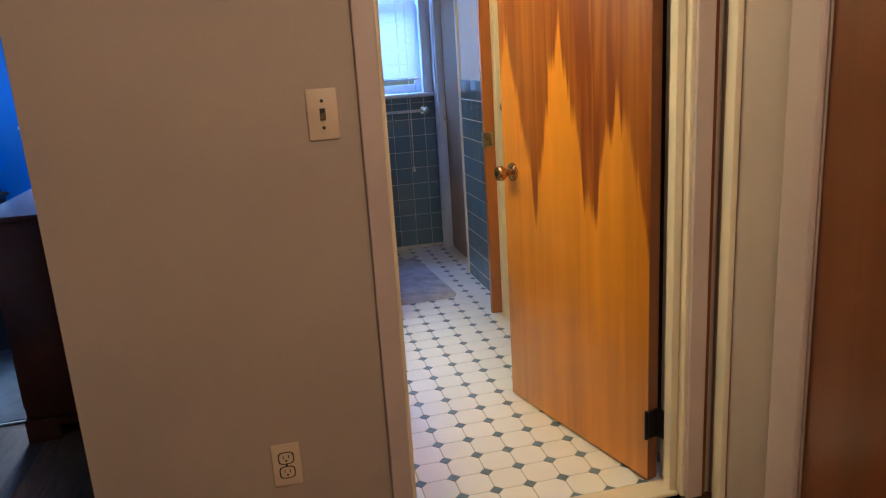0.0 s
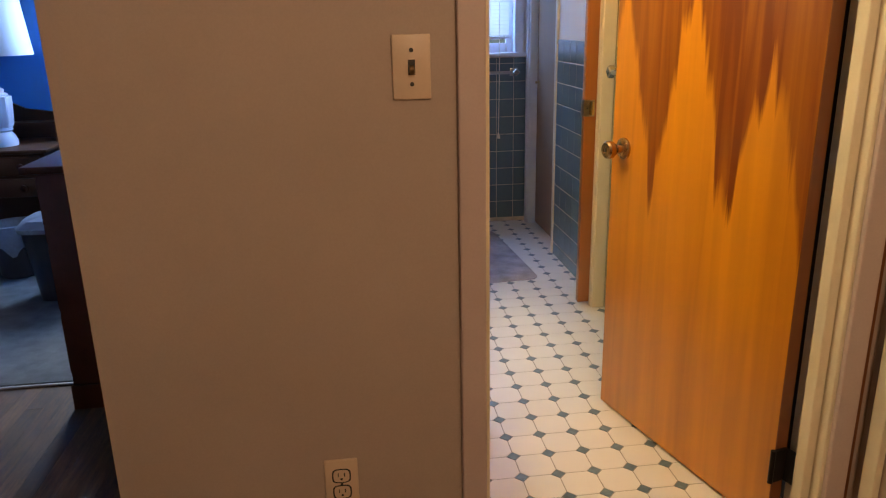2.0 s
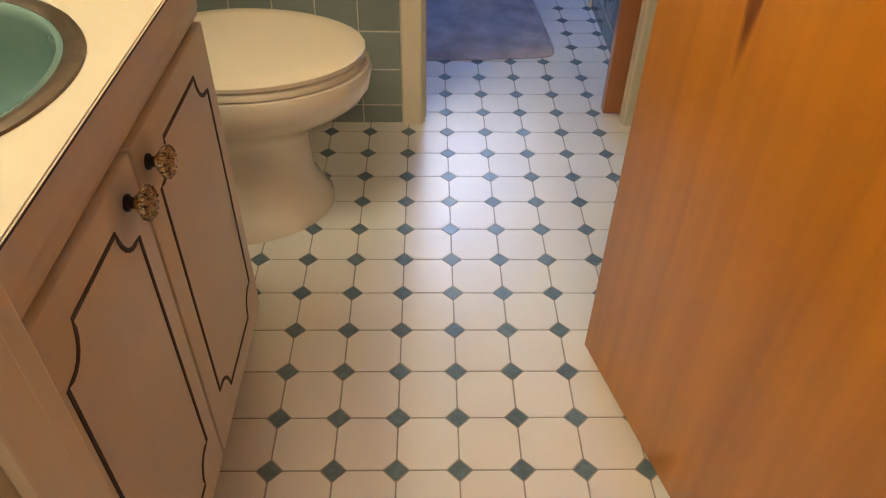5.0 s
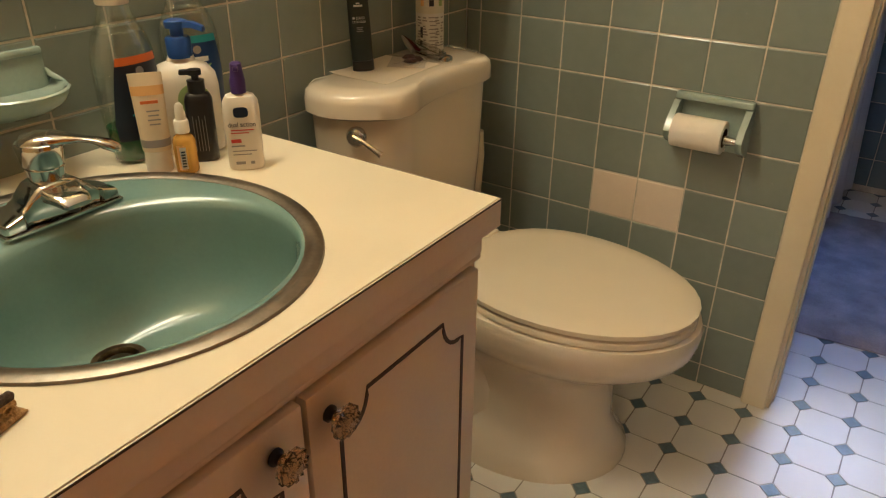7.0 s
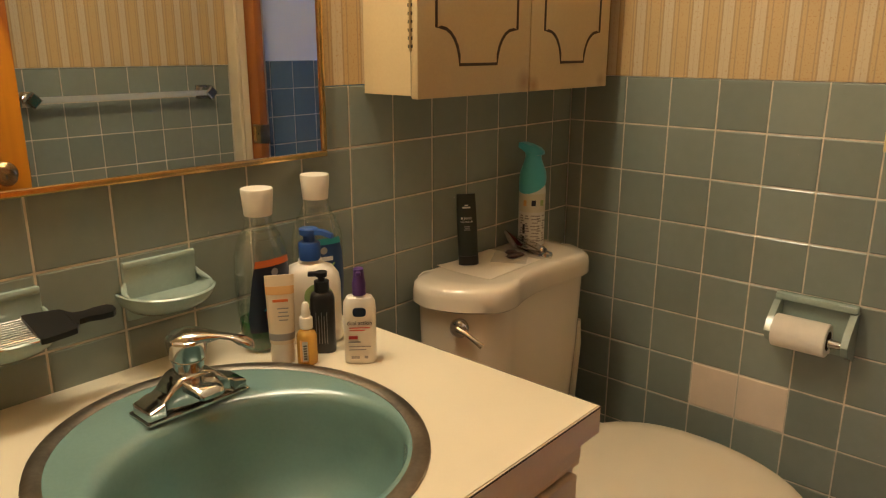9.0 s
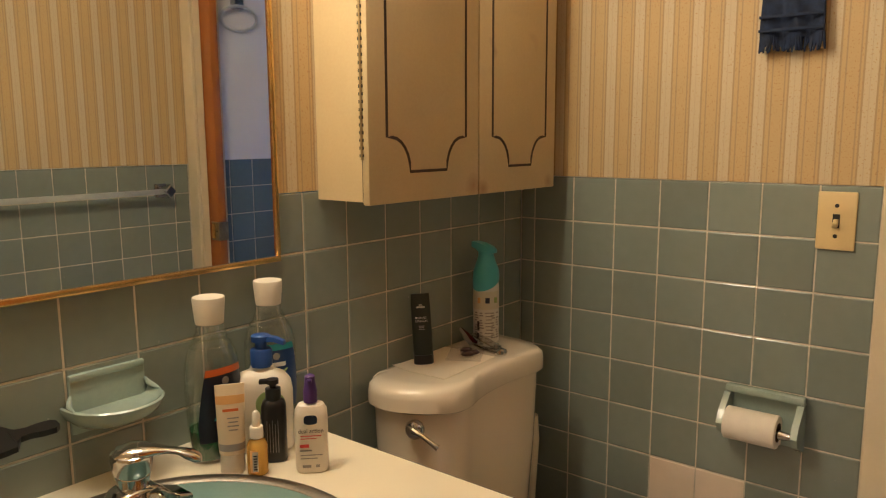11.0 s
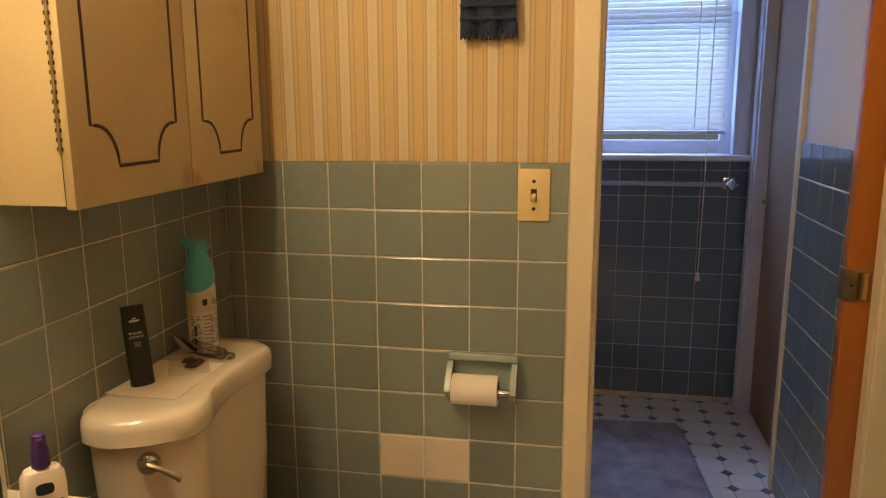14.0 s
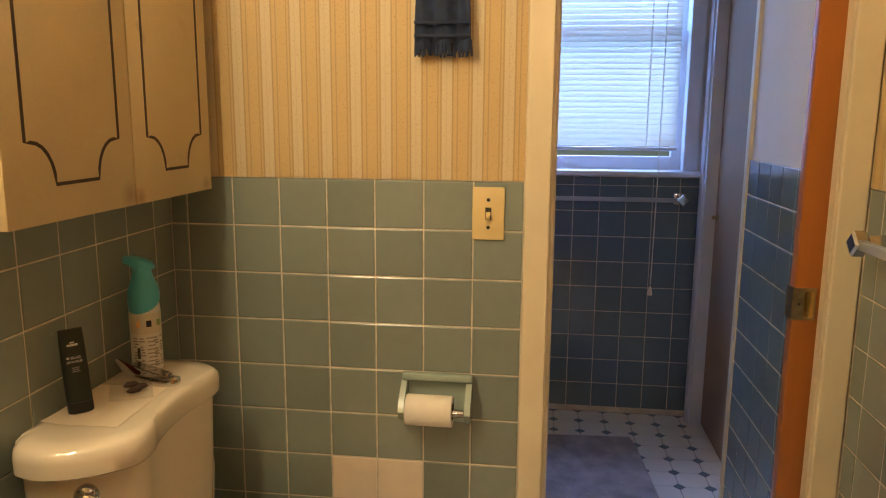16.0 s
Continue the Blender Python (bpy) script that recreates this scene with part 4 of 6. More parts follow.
def bridge(rows, n=20, power=3.2):
    """A skin along y: rows of (y, centre x, half width, bottom, top)."""
    return loft([[(cx + hw * math.copysign(abs(math.cos(a)) ** (2 / power), math.cos(a)), yy, (z0 + z1) / 2 + (z1 - z0) / 2 * math.copysign(abs(math.sin(a)) ** (2 / power), math.sin(a))) for a in [2 * math.pi * k / n for k in range(n)]] for yy, cx, hw, z0, z1 in rows])


def mirrored(rows):
    return [(-y, cx, w, z0, z1) for y, cx, w, z0, z1 in rows] + [(y, cx, w, z0, z1) for y, cx, w, z0, z1 in rows[::-1]]


part("base_plate", bridge(mirrored([(0.081, 0.0, 0.024, 0.0, 0.003), (0.079, 0.0, 0.027, 0.0, 0.0045), (0.040, 0.0, 0.027, 0.0, 0.0045), (0.020, 0.0, 0.027, 0.0, 0.0045)]), 24, 8), CHROME, faucet, smooth=30)
part("base", bridge(mirrored([(0.078, 0.001, 0.018, 0.004, 0.010), (0.075, 0.001, 0.024, 0.004, 0.017), (0.054, 0.001, 0.025, 0.004, 0.024), (0.050, 0.0, 0.021, 0.004, 0.025), (0.043, 0.0, 0.019, 0.004, 0.030), (0.034, 0.0, 0.020, 0.004, 0.039), (0.024, 0.0, 0.023, 0.004, 0.046), (0.010, 0.0, 0.025, 0.004, 0.049)]), 24, 6), CHROME, faucet, smooth=25)
spout = part("spout", bridge([(0.004, 0.0, 0.030, 0.026, 0.045), (0.020, 0.0, 0.026, 0.026, 0.044), (0.036, 0.0, 0.023, 0.026, 0.041), (0.048, 0.0, 0.021, 0.025, 0.037), (0.055, 0.0, 0.019, 0.024, 0.033), (0.058, 0.0, 0.015, 0.025, 0.030)], 24, 4.5), CHROME, faucet, smooth=30)
spout.matrix_local = pose(0, 0, 0, 0, 0, -90)
part("aerator", turned([(0.008, 0.017), (0.009, 0.0258)], 16, 0.042, 0.0), BLACKMETAL, faucet)
part("cartridge_dome", turned([(0.0205, 0.044), (0.0210, 0.050), (0.0235, 0.062), (0.0225, 0.0632), (0.0225, 0.0645), (0.0250, 0.0655), (0.0280, 0.086), (0.0270, 0.091), (0.018, 0.095)], 30), CHROME, faucet)
lever = part("lever", bridge([(-0.023, 0.0, 0.012, 0.086, 0.093), (-0.019, 0.0, 0.019, 0.084, 0.098), (0.0, 0.0, 0.0245, 0.084, 0.102), (0.016, 0.0, 0.021, 0.084, 0.101), (0.030, 0.0, 0.014, 0.086, 0.098), (0.046, 0.0, 0.0095, 0.087, 0.094),
                              (0.060, 0.0, 0.0095, 0.084, 0.091), (0.070, 0.0, 0.0125, 0.077, 0.089), (0.082, 0.0, 0.0135, 0.072, 0.085), (0.089, 0.0, 0.010, 0.071, 0.080), (0.091, 0.0, 0.005, 0.073, 0.077)], 22, 2.6), CHROME, faucet, smooth=50)
lever.matrix_local = pose(0, 0, 0, 0, 0, -36)
part("lift_rod", tube([(-0.024, 0, 0.03), (-0.024, 0, 0.062)], 0.0025, 8), CHROME, faucet)

# ---- toilet ----
toilet = thing("toilet", "cream porcelain toilet with its lid closed", "toilet")
LID = [(0.004, -0.17), (0.055, -0.153), (0.13, -0.158), (0.184, -0.190), (0.192, -0.235), (0.183, -0.315), (0.183, -0.390), (0.192, -0.450), (0.205, -0.500), (0.198, -0.548), (0.150, -0.594), (0.088, -0.618), (0.032, -0.606), (0.012, -0.572), (0.004, -0.528)]


def outline(points, per=4):
    return [(p.x, p.y) for p in curve_through([(x, y, 0) for x, y in points], per, True)]


def scaled(ring, k, z, cx=0.09, cy=-0.378, dx=0.0):
    return [(max(0.003, cx + (x - cx) * k + dx), cy + (y - cy) * k, z) for x, y in ring]


lid_ring = outline(LID)
part("tank_lid", loft([scaled(lid_ring, 0.975, 0.724), scaled(lid_ring, 1.0, 0.728), scaled(lid_ring, 1.0, 0.752), scaled(lid_ring, 0.985, 0.766), scaled(lid_ring, 0.93, 0.7735), scaled(lid_ring, 0.80, 0.775)]), PORCELAIN, toilet, smooth=50)
tank_ring = outline([(0.004, -0.17), (0.055, -0.153), (0.13, -0.158), (0.178, -0.188), (0.186, -0.245), (0.184, -0.32), (0.184, -0.40), (0.189, -0.46), (0.196, -0.51), (0.185, -0.555), (0.145, -0.592), (0.088, -0.614), (0.032, -0.604), (0.012, -0.572), (0.004, -0.528)])
part("tank", loft([scaled(tank_ring, 0.80, 0.395), scaled(tank_ring, 0.85, 0.405), scaled(tank_ring, 0.91, 0.56), scaled(tank_ring, 0.945, 0.7235)]), PORCELAIN, toilet, smooth=50)
tl = part("flush_lever", turned([(0.019, 0), (0.019, 0.006), (0.015, 0.012), (0.006, 0.015)], 20), CHROME, toilet, "chrome flush lever")
tl.matrix_local = pose(0.142, -0.592, 0.695, 78, 0, 22)
part("lever_arm", tube([(0, 0, 0.012), (0.018, -0.006, 0.018), (0.044, -0.022, 0.018), (0.052, -0.027, 0.017)], [0.0075, 0.0045, 0.0050, 0.0065], 10), CHROME, tl)
TY = -0.362
part("bowl", loft([egg(0.40, TY, 0.0, 0.246, 0.20, 0.186), egg(0.40, TY, 0.014, 0.246, 0.20, 0.184), egg(0.40, TY, 0.035, 0.232, 0.19, 0.160), egg(0.40, TY, 0.10, 0.205, 0.19, 0.122), egg(0.405, TY, 0.20, 0.200, 0.20, 0.115),
                   egg(0.42, TY, 0.235, 0.215, 0.24, 0.130), egg(0.455, TY, 0.270, 0.245, 0.30, 0.160), egg(0.47, TY, 0.300, 0.268, 0.36, 0.184), egg(0.473, TY, 0.325, 0.279, 0.38, 0.194), egg(0.474, TY, 0.362, 0.282, 0.38, 0.197), egg(0.474, TY, 0.372, 0.278, 0.38, 0.193)]), PORCELAIN, toilet, smooth=60)
part("tank_shelf", boxes((0.06, TY - 0.11, 0.33, 0.30, TY + 0.11, 0.394), bevel=0.02), PORCELAIN, toilet)
part("trap_bulge", loft([egg(0.30, TY, zz, f, b, w) for zz, f, b, w in ((0.03, 0.14, 0.19, 0.13), (0.08, 0.15, 0.20, 0.142), (0.15, 0.15, 0.19, 0.140), (0.22, 0.12, 0.15, 0.12), (0.26, 0.08, 0.1, 0.09))]), PORCELAIN, toilet, smooth=60)
part("seat", loft([egg(0.47, TY, 0.3725, 0.268, 0.20, 0.186), egg(0.47, TY, 0.376, 0.273, 0.205, 0.191), egg(0.47, TY, 0.388, 0.273, 0.205, 0.191), egg(0.47, TY, 0.3915, 0.268, 0.20, 0.187)]), SEATMAT, toilet, smooth=50)
part("seat_lid", loft([egg(0.47, TY, 0.394, 0.270, 0.215, 0.188), egg(0.47, TY, 0.397, 0.274, 0.22, 0.192), egg(0.47, TY, 0.406, 0.274, 0.22, 0.192), egg(0.47, TY, 0.4115, 0.262, 0.21, 0.182), egg(0.47, TY, 0.4135, 0.22, 0.18, 0.15)]), SEATMAT, toilet, smooth=50)
for s in (-0.07, 0.07):
    part("seat_hinge", boxes((0.232, TY + s - 0.02, 0.3945, 0.272, TY + s + 0.02, 0.416), bevel=0.006), SEATMAT, toilet)
for s in (-1, 1):
    part("bolt_cap", turned([(0.016, 0), (0.015, 0.012), (0.008, 0.02)], 14, 0.36, TY + s * 0.190), SEATMAT, toilet)
plunger_wand = thing("toilet_brush", "cream plastic toilet brush leaning behind the toilet", "brush", pose(0.098, -0.092, 0))
part("holder", turned([(0.045, 0), (0.048, 0.02), (0.04, 0.16), (0.036, 0.16), (0.034, 0.03)], 20), SEATMAT, plunger_wand)
part("handle", tube([(0, 0, 0.03), (0, 0.0, 0.35), (0.0, 0.0, 0.50), (0, 0, 0.56)], [0.010, 0.010, 0.018, 0.014], 14), SEATMAT, plunger_wand)

# ---- things on the tank ----
ZL = 0.7755


def bars(parent, rows, mat, depth):
    """Small bars of print on a flat front at x = depth: rows of (y, z, width, height)."""
    for y, z, w, hh in rows:
        part("print_bar", boxes((depth, y - w / 2, z - hh / 2, depth + 0.0005, y + w / 2, z + hh / 2)), mat, parent, smooth=0)


can = thing("spray_can", "turquoise-topped air freshener spray can on the toilet tank", "spray can", pose(0.052, -0.232, ZL, 0, 0, -48))
part("can_body", turned([(0.028, 0), (0.030, 0.002), (0.030, 0.130), (0.0285, 0.140)], 30), WHITEINK, can)
cap_rings = []
for r, z, slope in ((0.0305, 0.138, 0.016), (0.0312, 0.150, 0.010), (0.0295, 0.168, 0.004), (0.0215, 0.190, 0.0), (0.0180, 0.203, 0.0), (0.0190, 0.214, 0.0)):
    cap_rings.append([(r * math.cos(a), r * math.sin(a), z + slope * math.cos(a - 2.4)) for a in [2 * math.pi * q / 28 for q in range(28)]])
part("cap_body", loft(cap_rings), TURQ, can)
head = part("trigger_head", loft([[(xx, sy * w, zz) for sy, zz in ((-1, z0), (-0.6, z0 - 0.001), (0.6, z0 - 0.001), (1, z0), (0.8, z1), (-0.8, z1))] for xx, w, z0, z1 in ((-0.024, 0.009, 0.210, 0.216), (-0.014, 0.017, 0.208, 0.223), (0.006, 0.018, 0.209, 0.230), (0.024, 0.013, 0.219, 0.234), (0.034, 0.008, 0.222, 0.233))]), TURQ, can, smooth=60)
head.matrix_local = pose(0, 0, 0, 0, 0, 238)
part("label_band", turned([(0.0304, 0.080), (0.0304, 0.122)], 28, cap=False), plastic("pale_label", (0.66, 0.62, 0.50)), can)
for k in range(3):
    a = (k - 1) * 0.62
    part("label_icon", boxes((0.0300 * math.cos(a), 0.0300 * math.sin(a) - 0.005, 0.095, 0.0300 * math.cos(a) + 0.0014, 0.0300 * math.sin(a) + 0.005, 0.108), bevel=0.0004), (TANINK, NAVYINK, SAGE)[k], can)
part("barcode", boxes((0.0210, -0.0225, 0.030, 0.0222, -0.0190, 0.052), (0.0228, -0.0200, 0.030, 0.0242, -0.0165, 0.052)), NAVYINK, can, smooth=0)
for turn in (-52, -26, 26, 52):
    face = part("label_column", boxes(*[(0.0299, -0.006 + 0.0012 * (i % 3), 0.012 + 0.0058 * i, 0.0306, 0.0055 - 0.0016 * (i % 4), 0.0148 + 0.0058 * i) for i in range(11) if (i * 7 + turn) % 5]), GREYINK, can, smooth=0)
    face.matrix_local = pose(0, 0, 0, 0, 0, turn)
bars(can, [(0.004, 0.072 - 0.008 * i, 0.020 - 0.003 * (i % 3), 0.0022) for i in range(8)], GREYINK, 0.0296)

tb = thing("lotion_tube", "black-green standing grooming tube with grey print on the tank", "tube", pose(0.052, -0.458, ZL + 0.0022, 3, 0, -50) @ Matrix.Diagonal((0.95, 0.86, 1.10, 1)))
part("tube_body", loft([oval(0, 0, 0.018, 0.017, 0.024, 24, 2.6), oval(0, 0, 0.06, 0.014, 0.0245, 24, 2.6), oval(0, 0, 0.11, 0.006, 0.0235, 24, 2.6), oval(0.001, 0, 0.135, 0.0015, 0.022, 24, 2.6)]), GREENBLACK, tb)
part("cap", loft([oval(0, 0, 0.0, 0.018, 0.0245, 24, 2.6), oval(0, 0, 0.0175, 0.0175, 0.0243, 24, 2.6)]), BLACKPL, tb)
for i, (w, zz, hh) in enumerate(((0.020, 0.110, 0.0030), (0.008, 0.114, 0.0020), (0.014, 0.074, 0.0014), (0.012, 0.071, 0.0014), (0.015, 0.068, 0.0014))):
    d = 0.0175 - (zz - 0.018) * 0.115
    part("print_bar", boxes((d, -w / 2, zz - hh / 2, d + 0.0015, w / 2, zz + hh / 2)), WHITEINK if hh > 0.0015 else GREYINK, tb, smooth=0)

clip = thing("nail_clipper", "chrome nail clipper lying on the toilet tank", "clipper", pose(0.101, -0.295, ZL, 0, 3, -19) @ Matrix.Diagonal((1.25, 1.9, 1.5, 1)))
part("lower_jaw", loft([[(xx, sy * w, zz) for sy, zz in ((-1, z0), (1, z0), (1, z0 + 0.002), (-1, z0 + 0.002))] for xx, w, z0 in ((-0.04, 0.006, 0.0), (0.0, 0.0065, 0.0), (0.036, 0.0065, 0.003), (0.042, 0.006, 0.004))]), CHROME, clip)
part("upper_jaw", loft([[(xx, sy * w, zz) for sy, zz in ((-1, z0), (1, z0), (1, z0 + 0.002), (-1, z0 + 0.002))] for xx, w, z0 in ((-0.04, 0.006, 0.0025), (0.0, 0.0065, 0.005), (0.036, 0.0065, 0.008), (0.042, 0.006, 0.0065))]), CHROME, clip)
part("clip_lever", loft([[(xx, sy * w, zz) for sy, zz in ((-1, z0), (1, z0), (1, z0 + 0.002), (-1, z0 + 0.002))] for xx, w, z0 in ((-0.045, 0.005, 0.014), (0.0, 0.006, 0.012), (0.030, 0.005, 0.011))]), CHROME, clip)
part("rolled_end", loft([oval(0.040, 0, zz, r, r, 16) for zz, r in ((0.0, 0.004), (0.002, 0.0075), (0.006, 0.0085), (0.010, 0.007), (0.012, 0.003))]), CHROME, clip)
part("pivot", tube([(0.026, 0, 0.001), (0.026, 0, 0.016)], 0.003, 10), CHROME, clip)
twz = thing("tweezers", "dark red tweezers lying beside the nail clipper", "tweezers", pose(0.034, -0.284, ZL + 0.015, 0, 24, -22) @ Matrix.Diagonal((1.0, 1.7, 1.5, 1)))
part("arm", tube([(-0.03, 0, 0.002), (0.0, 0.003, 0.003), (0.03, 0.004, 0.004)], [0.002, 0.0035, 0.003], 8), plastic("dark_red_enamel", (0.09, 0.012, 0.012), 0.25), twz)
part("arm", tube([(-0.03, 0, 0.002), (0.0, -0.003, 0.003), (0.03, -0.004, 0.004)], [0.002, 0.0035, 0.003], 8), plastic("steel_arm", (0.35, 0.33, 0.30), 0.3), twz)
leaf = thing("paper_sheet", "creased cream paper sheet lying on the toilet tank", "paper", pose(0.082, -0.425, ZL, 0, 0, 2))
bm = bmesh.new()
bmesh.ops.create_grid(bm, x_segments=24, y_segments=30, size=0.5)
for v in bm.verts:
    x, y = v.co.x * 0.135, v.co.y * 0.185
    curl = max(0.0, -v.co.x - v.co.y - 0.62)
    v.co = (x, y, 0.0009 + 0.030 * curl ** 2 + 0.0006 * abs(noise.noise((x * 30, y * 30, 4))) + 0.0010 * max(0, 1 - abs(x - 0.012) / 0.004))
made = bmesh.ops.extrude_face_region(bm, geom=list(bm.faces))
bmesh.ops.translate(bm, verts=[v for v in made["geom"] if isinstance(v, bmesh.types.BMVert)], vec=(0, 0, -0.0006))
bmesh.ops.recalc_face_normals(bm, faces=bm.faces)
part("sheet", bm, shade("cream_paper", (0.78, 0.69, 0.55), 0.45, vary=0.03, scale=20, bump=0.1), leaf)
bag = thing("plastic_bag", "small clear plastic bag with dark capsules on the tank", "bag", pose(0.090, -0.362, ZL + 0.0025, 0, 0, 30))
bm = bmesh.new()
bmesh.ops.create_grid(bm, x_segments=12, y_segments=12, size=0.5)
for v in bm.verts:
    x, y = v.co.x * 0.075, v.co.y * 0.10
    v.co = (x, y, 0.001 + 0.005 * max(0, 1 - (abs(v.co.x) * 2) ** 2) * max(0, 1 - (abs(v.co.y) * 2) ** 2) * (0.5 + 1.6 * noise.noise((x * 90, y * 90, 0))) + 0.001)
made = bmesh.ops.extrude_face_region(bm, geom=list(bm.faces))
bmesh.ops.translate(bm, verts=[v for v in made["geom"] if isinstance(v, bmesh.types.BMVert)], vec=(0, 0, -0.0008))
film_mat = material("clear_film", 0.12)[0]
film_mat.node_tree.nodes["Principled BSDF"].inputs["Base Color"].default_value = (0.80, 0.74, 0.66, 1)
film_mat.node_tree.nodes["Principled BSDF"].inputs["Alpha"].default_value = 0.16
part("film", bm, film_mat, bag)
for px, py in ((0.006, -0.020), (0.016, -0.004), (0.0, 0.012)):
    part("capsule", tube([(px - 0.014, py, 0.006), (px - 0.007, py + 0.002, 0.007), (px + 0.008, py + 0.005, 0.007), (px + 0.014, py + 0.006, 0.006)], [0.001, 0.0055, 0.0055, 0.001], 10), plastic("dark_capsule", (0.05, 0.02, 0.018), 0.3), bag)

# ---- bottles on the counter ----
ZC = 0.7655


def text_mesh(body, size, mat, name, parent, m):
    data = bpy.data.curves.new("lettering", "FONT")
    data.body, data.size, data.extrude, data.align_x = body, size, 0.0002, "CENTER"
    tmp = new("lettering", data)
    bpy.context.view_layer.update()
    me = bpy.data.meshes.new_from_object(tmp.evaluated_get(bpy.context.evaluated_depsgraph_get()))
    bpy.data.objects.remove(tmp)
    me.name = name
    me.materials.clear()
    me.materials.append(mat)
    ob = new(name, me)
    ob.parent = parent
    ob.matrix_local = m
    return ob


FACE = pose(0, 0, 0, 90, 0, 90)


def on_front(x, y, z):
    return pose(x, y, z) @ FACE


text_mesh("BEARD", 0.0062, WHITEINK, "lettering", tb, on_front(0.0113, 0.003, 0.088))
text_mesh("DETANGLER", 0.0052, WHITEINK, "lettering", tb, on_front(0.0119, 0.0, 0.082))
part("print_bar", boxes((0.0105, -0.014, 0.0885, 0.0113, -0.009, 0.0920)), WHITEINK, tb, smooth=0)


def mouthwash(label, m, liquid, band, strip):
    b = thing("mouthwash_bottle", label, "bottle", m, "mouthwash bottles beside the sink")
    prof = [(0.030, 0.0), (0.0355, 0.003), (0.0380, 0.018), (0.0405, 0.05), (0.0425, 0.085), (0.0428, 0.125), (0.0415, 0.148), (0.0370, 0.166), (0.0295, 0.180), (0.0250, 0.188), (0.0240, 0.194), (0.0215, 0.198), (0.0212, 0.205), (0.0190, 0.208), (0.0185, 0.216)]
    part("bottle_body", loft([oval(0, 0, z, r * 0.72, r, 30, 2.4) for r, z in prof]), GLASS, b)
    if liquid:
        part("liquid", loft([oval(0, 0, z, r * 0.72 - 0.0015, r - 0.0015, 30, 2.4) for r, z in ((0.029, 0.002), (0.0355, 0.0045), (0.0380, 0.018), (0.0405, 0.050))]), GREENLIQ, b)
    for zz, r in ((0.176, 0.0322), (0.187, 0.0258)):
        part("shoulder_rib", tube([(r * 0.72 * math.copysign(abs(math.cos(a)) ** (2 / 2.4), math.cos(a)), r * math.copysign(abs(math.sin(a)) ** (2 / 2.4), math.sin(a)), zz) for a in [2 * math.pi * q / 36 for q in range(37)]], 0.0016, 6, False), GLASS, b)
    part("cap", turned([(0.0205, 0.209), (0.0210, 0.211), (0.0240, 0.246), (0.0232, 0.249), (0.020, 0.249)], 30), WHITEPL, b, "white flared cap")

    def wrap(rows, out):
        return loft([[((r * 0.72 + out) * math.cos(a) ** (2 / 2.4), (r + out) * math.copysign(abs(math.sin(a)) ** (2 / 2.4), math.sin(a)), z) for a in [-k + 2 * k * q / 12 for q in range(13)]] for r, z, k in rows], close=False)
    lab = part("label", wrap([(0.0396, 0.034, 1.15), (0.0414, 0.06, 1.15), (0.0427, 0.09, 1.0), (0.0429, 0.12, 0.85), (0.0418, 0.146, 0.70)], 0.0007), band, b)
    part("label_strip", wrap([(0.0424, 0.136, 0.74), (0.0418, 0.1465, 0.69)], 0.0012), strip, lab)
    bars(lab, [(0.0, 0.112, 0.030, 0.007), (0.0, 0.100, 0.020, 0.0025), (0.0, 0.078, 0.022, 0.002), (0.006, 0.090, 0.018, 0.0018)], WHITEINK, 0.0316)
    if liquid:
        text_mesh("IN", 0.020, ORANGEINK, "lettering", lab, on_front(0.0310, -0.010, 0.056))
        part("oval_mark", loft([[(d, -0.010 + 0.011 * math.cos(q), 0.112 + 0.0062 * math.sin(q)) for q in [2 * math.pi * i / 24 for i in range(24)]] for d in (0.0319, 0.0323)]), REDINK, lab)
        part("swirl", tube([(0.0312, -0.022, 0.070), (0.0317, -0.008, 0.074), (0.0318, 0.010, 0.083), (0.0308, 0.022, 0.092)], [0.001, 0.0035, 0.0030, 0.001], 8), TEALINK, lab)
    else:
        part("swirl", tube([(0.0318, -0.020, 0.082), (0.0322, -0.006, 0.086), (0.0320, 0.008, 0.094), (0.0316, 0.018, 0.104)], [0.001, 0.003, 0.003, 0.001], 8), SAGE, lab)
    part("emblem", turned([(0.006, 0.0), (0.006, 0.0008)], 16), GREYINK, lab).matrix_local = pose(0.0311, 0, 0.126, 0, 90, 0)
    return b


mouthwash("clear mouthwash bottle with green liquid and a dark label", pose(0.078, -0.986, ZC, 0, 0, 2), True, NAVYINK, ORANGEINK)
mouthwash("nearly empty clear mouthwash bottle with a blue label", pose(0.044, -0.850, ZC, 0, 0, -20), False, LABELBLUE, TEALINK)

lot = thing("pump_bottle", "white lotion pump bottle with a blue pump", "bottle", pose(0.112, -0.920, ZC, 0, 0, -45) @ Matrix.Diagonal((1.1, 1.20, 0.85, 1)))
part("bottle_body", loft([oval(0, 0, z, r * 0.62, r, 30, 3.0) for r, z in ((0.034, 0), (0.038, 0.004), (0.038, 0.11), (0.036, 0.128), (0.028, 0.143), (0.016, 0.150), (0.0145, 0.158))]), WHITEPL, lot)
pump = part("pump", turned([(0.0138, 0.156), (0.0142, 0.186), (0.0125, 0.189), (0.0075, 0.190), (0.0075, 0.202), (0.0125, 0.203), (0.0125, 0.213), (0.010, 0.215)], 24), BLUEPL, lot, "blue pump head")
part("nozzle", loft([[(xx, sy * w, zz) for sy, zz in ((-1, z0), (1, z0), (0.8, z1), (-0.8, z1))] for xx, w, z0, z1 in ((0.0, 0.008, 0.203, 0.213), (0.020, 0.006, 0.204, 0.212), (0.033, 0.004, 0.198, 0.206))]), BLUEPL, pump).matrix_local = pose(0, 0, 0, 0, 0, 70)
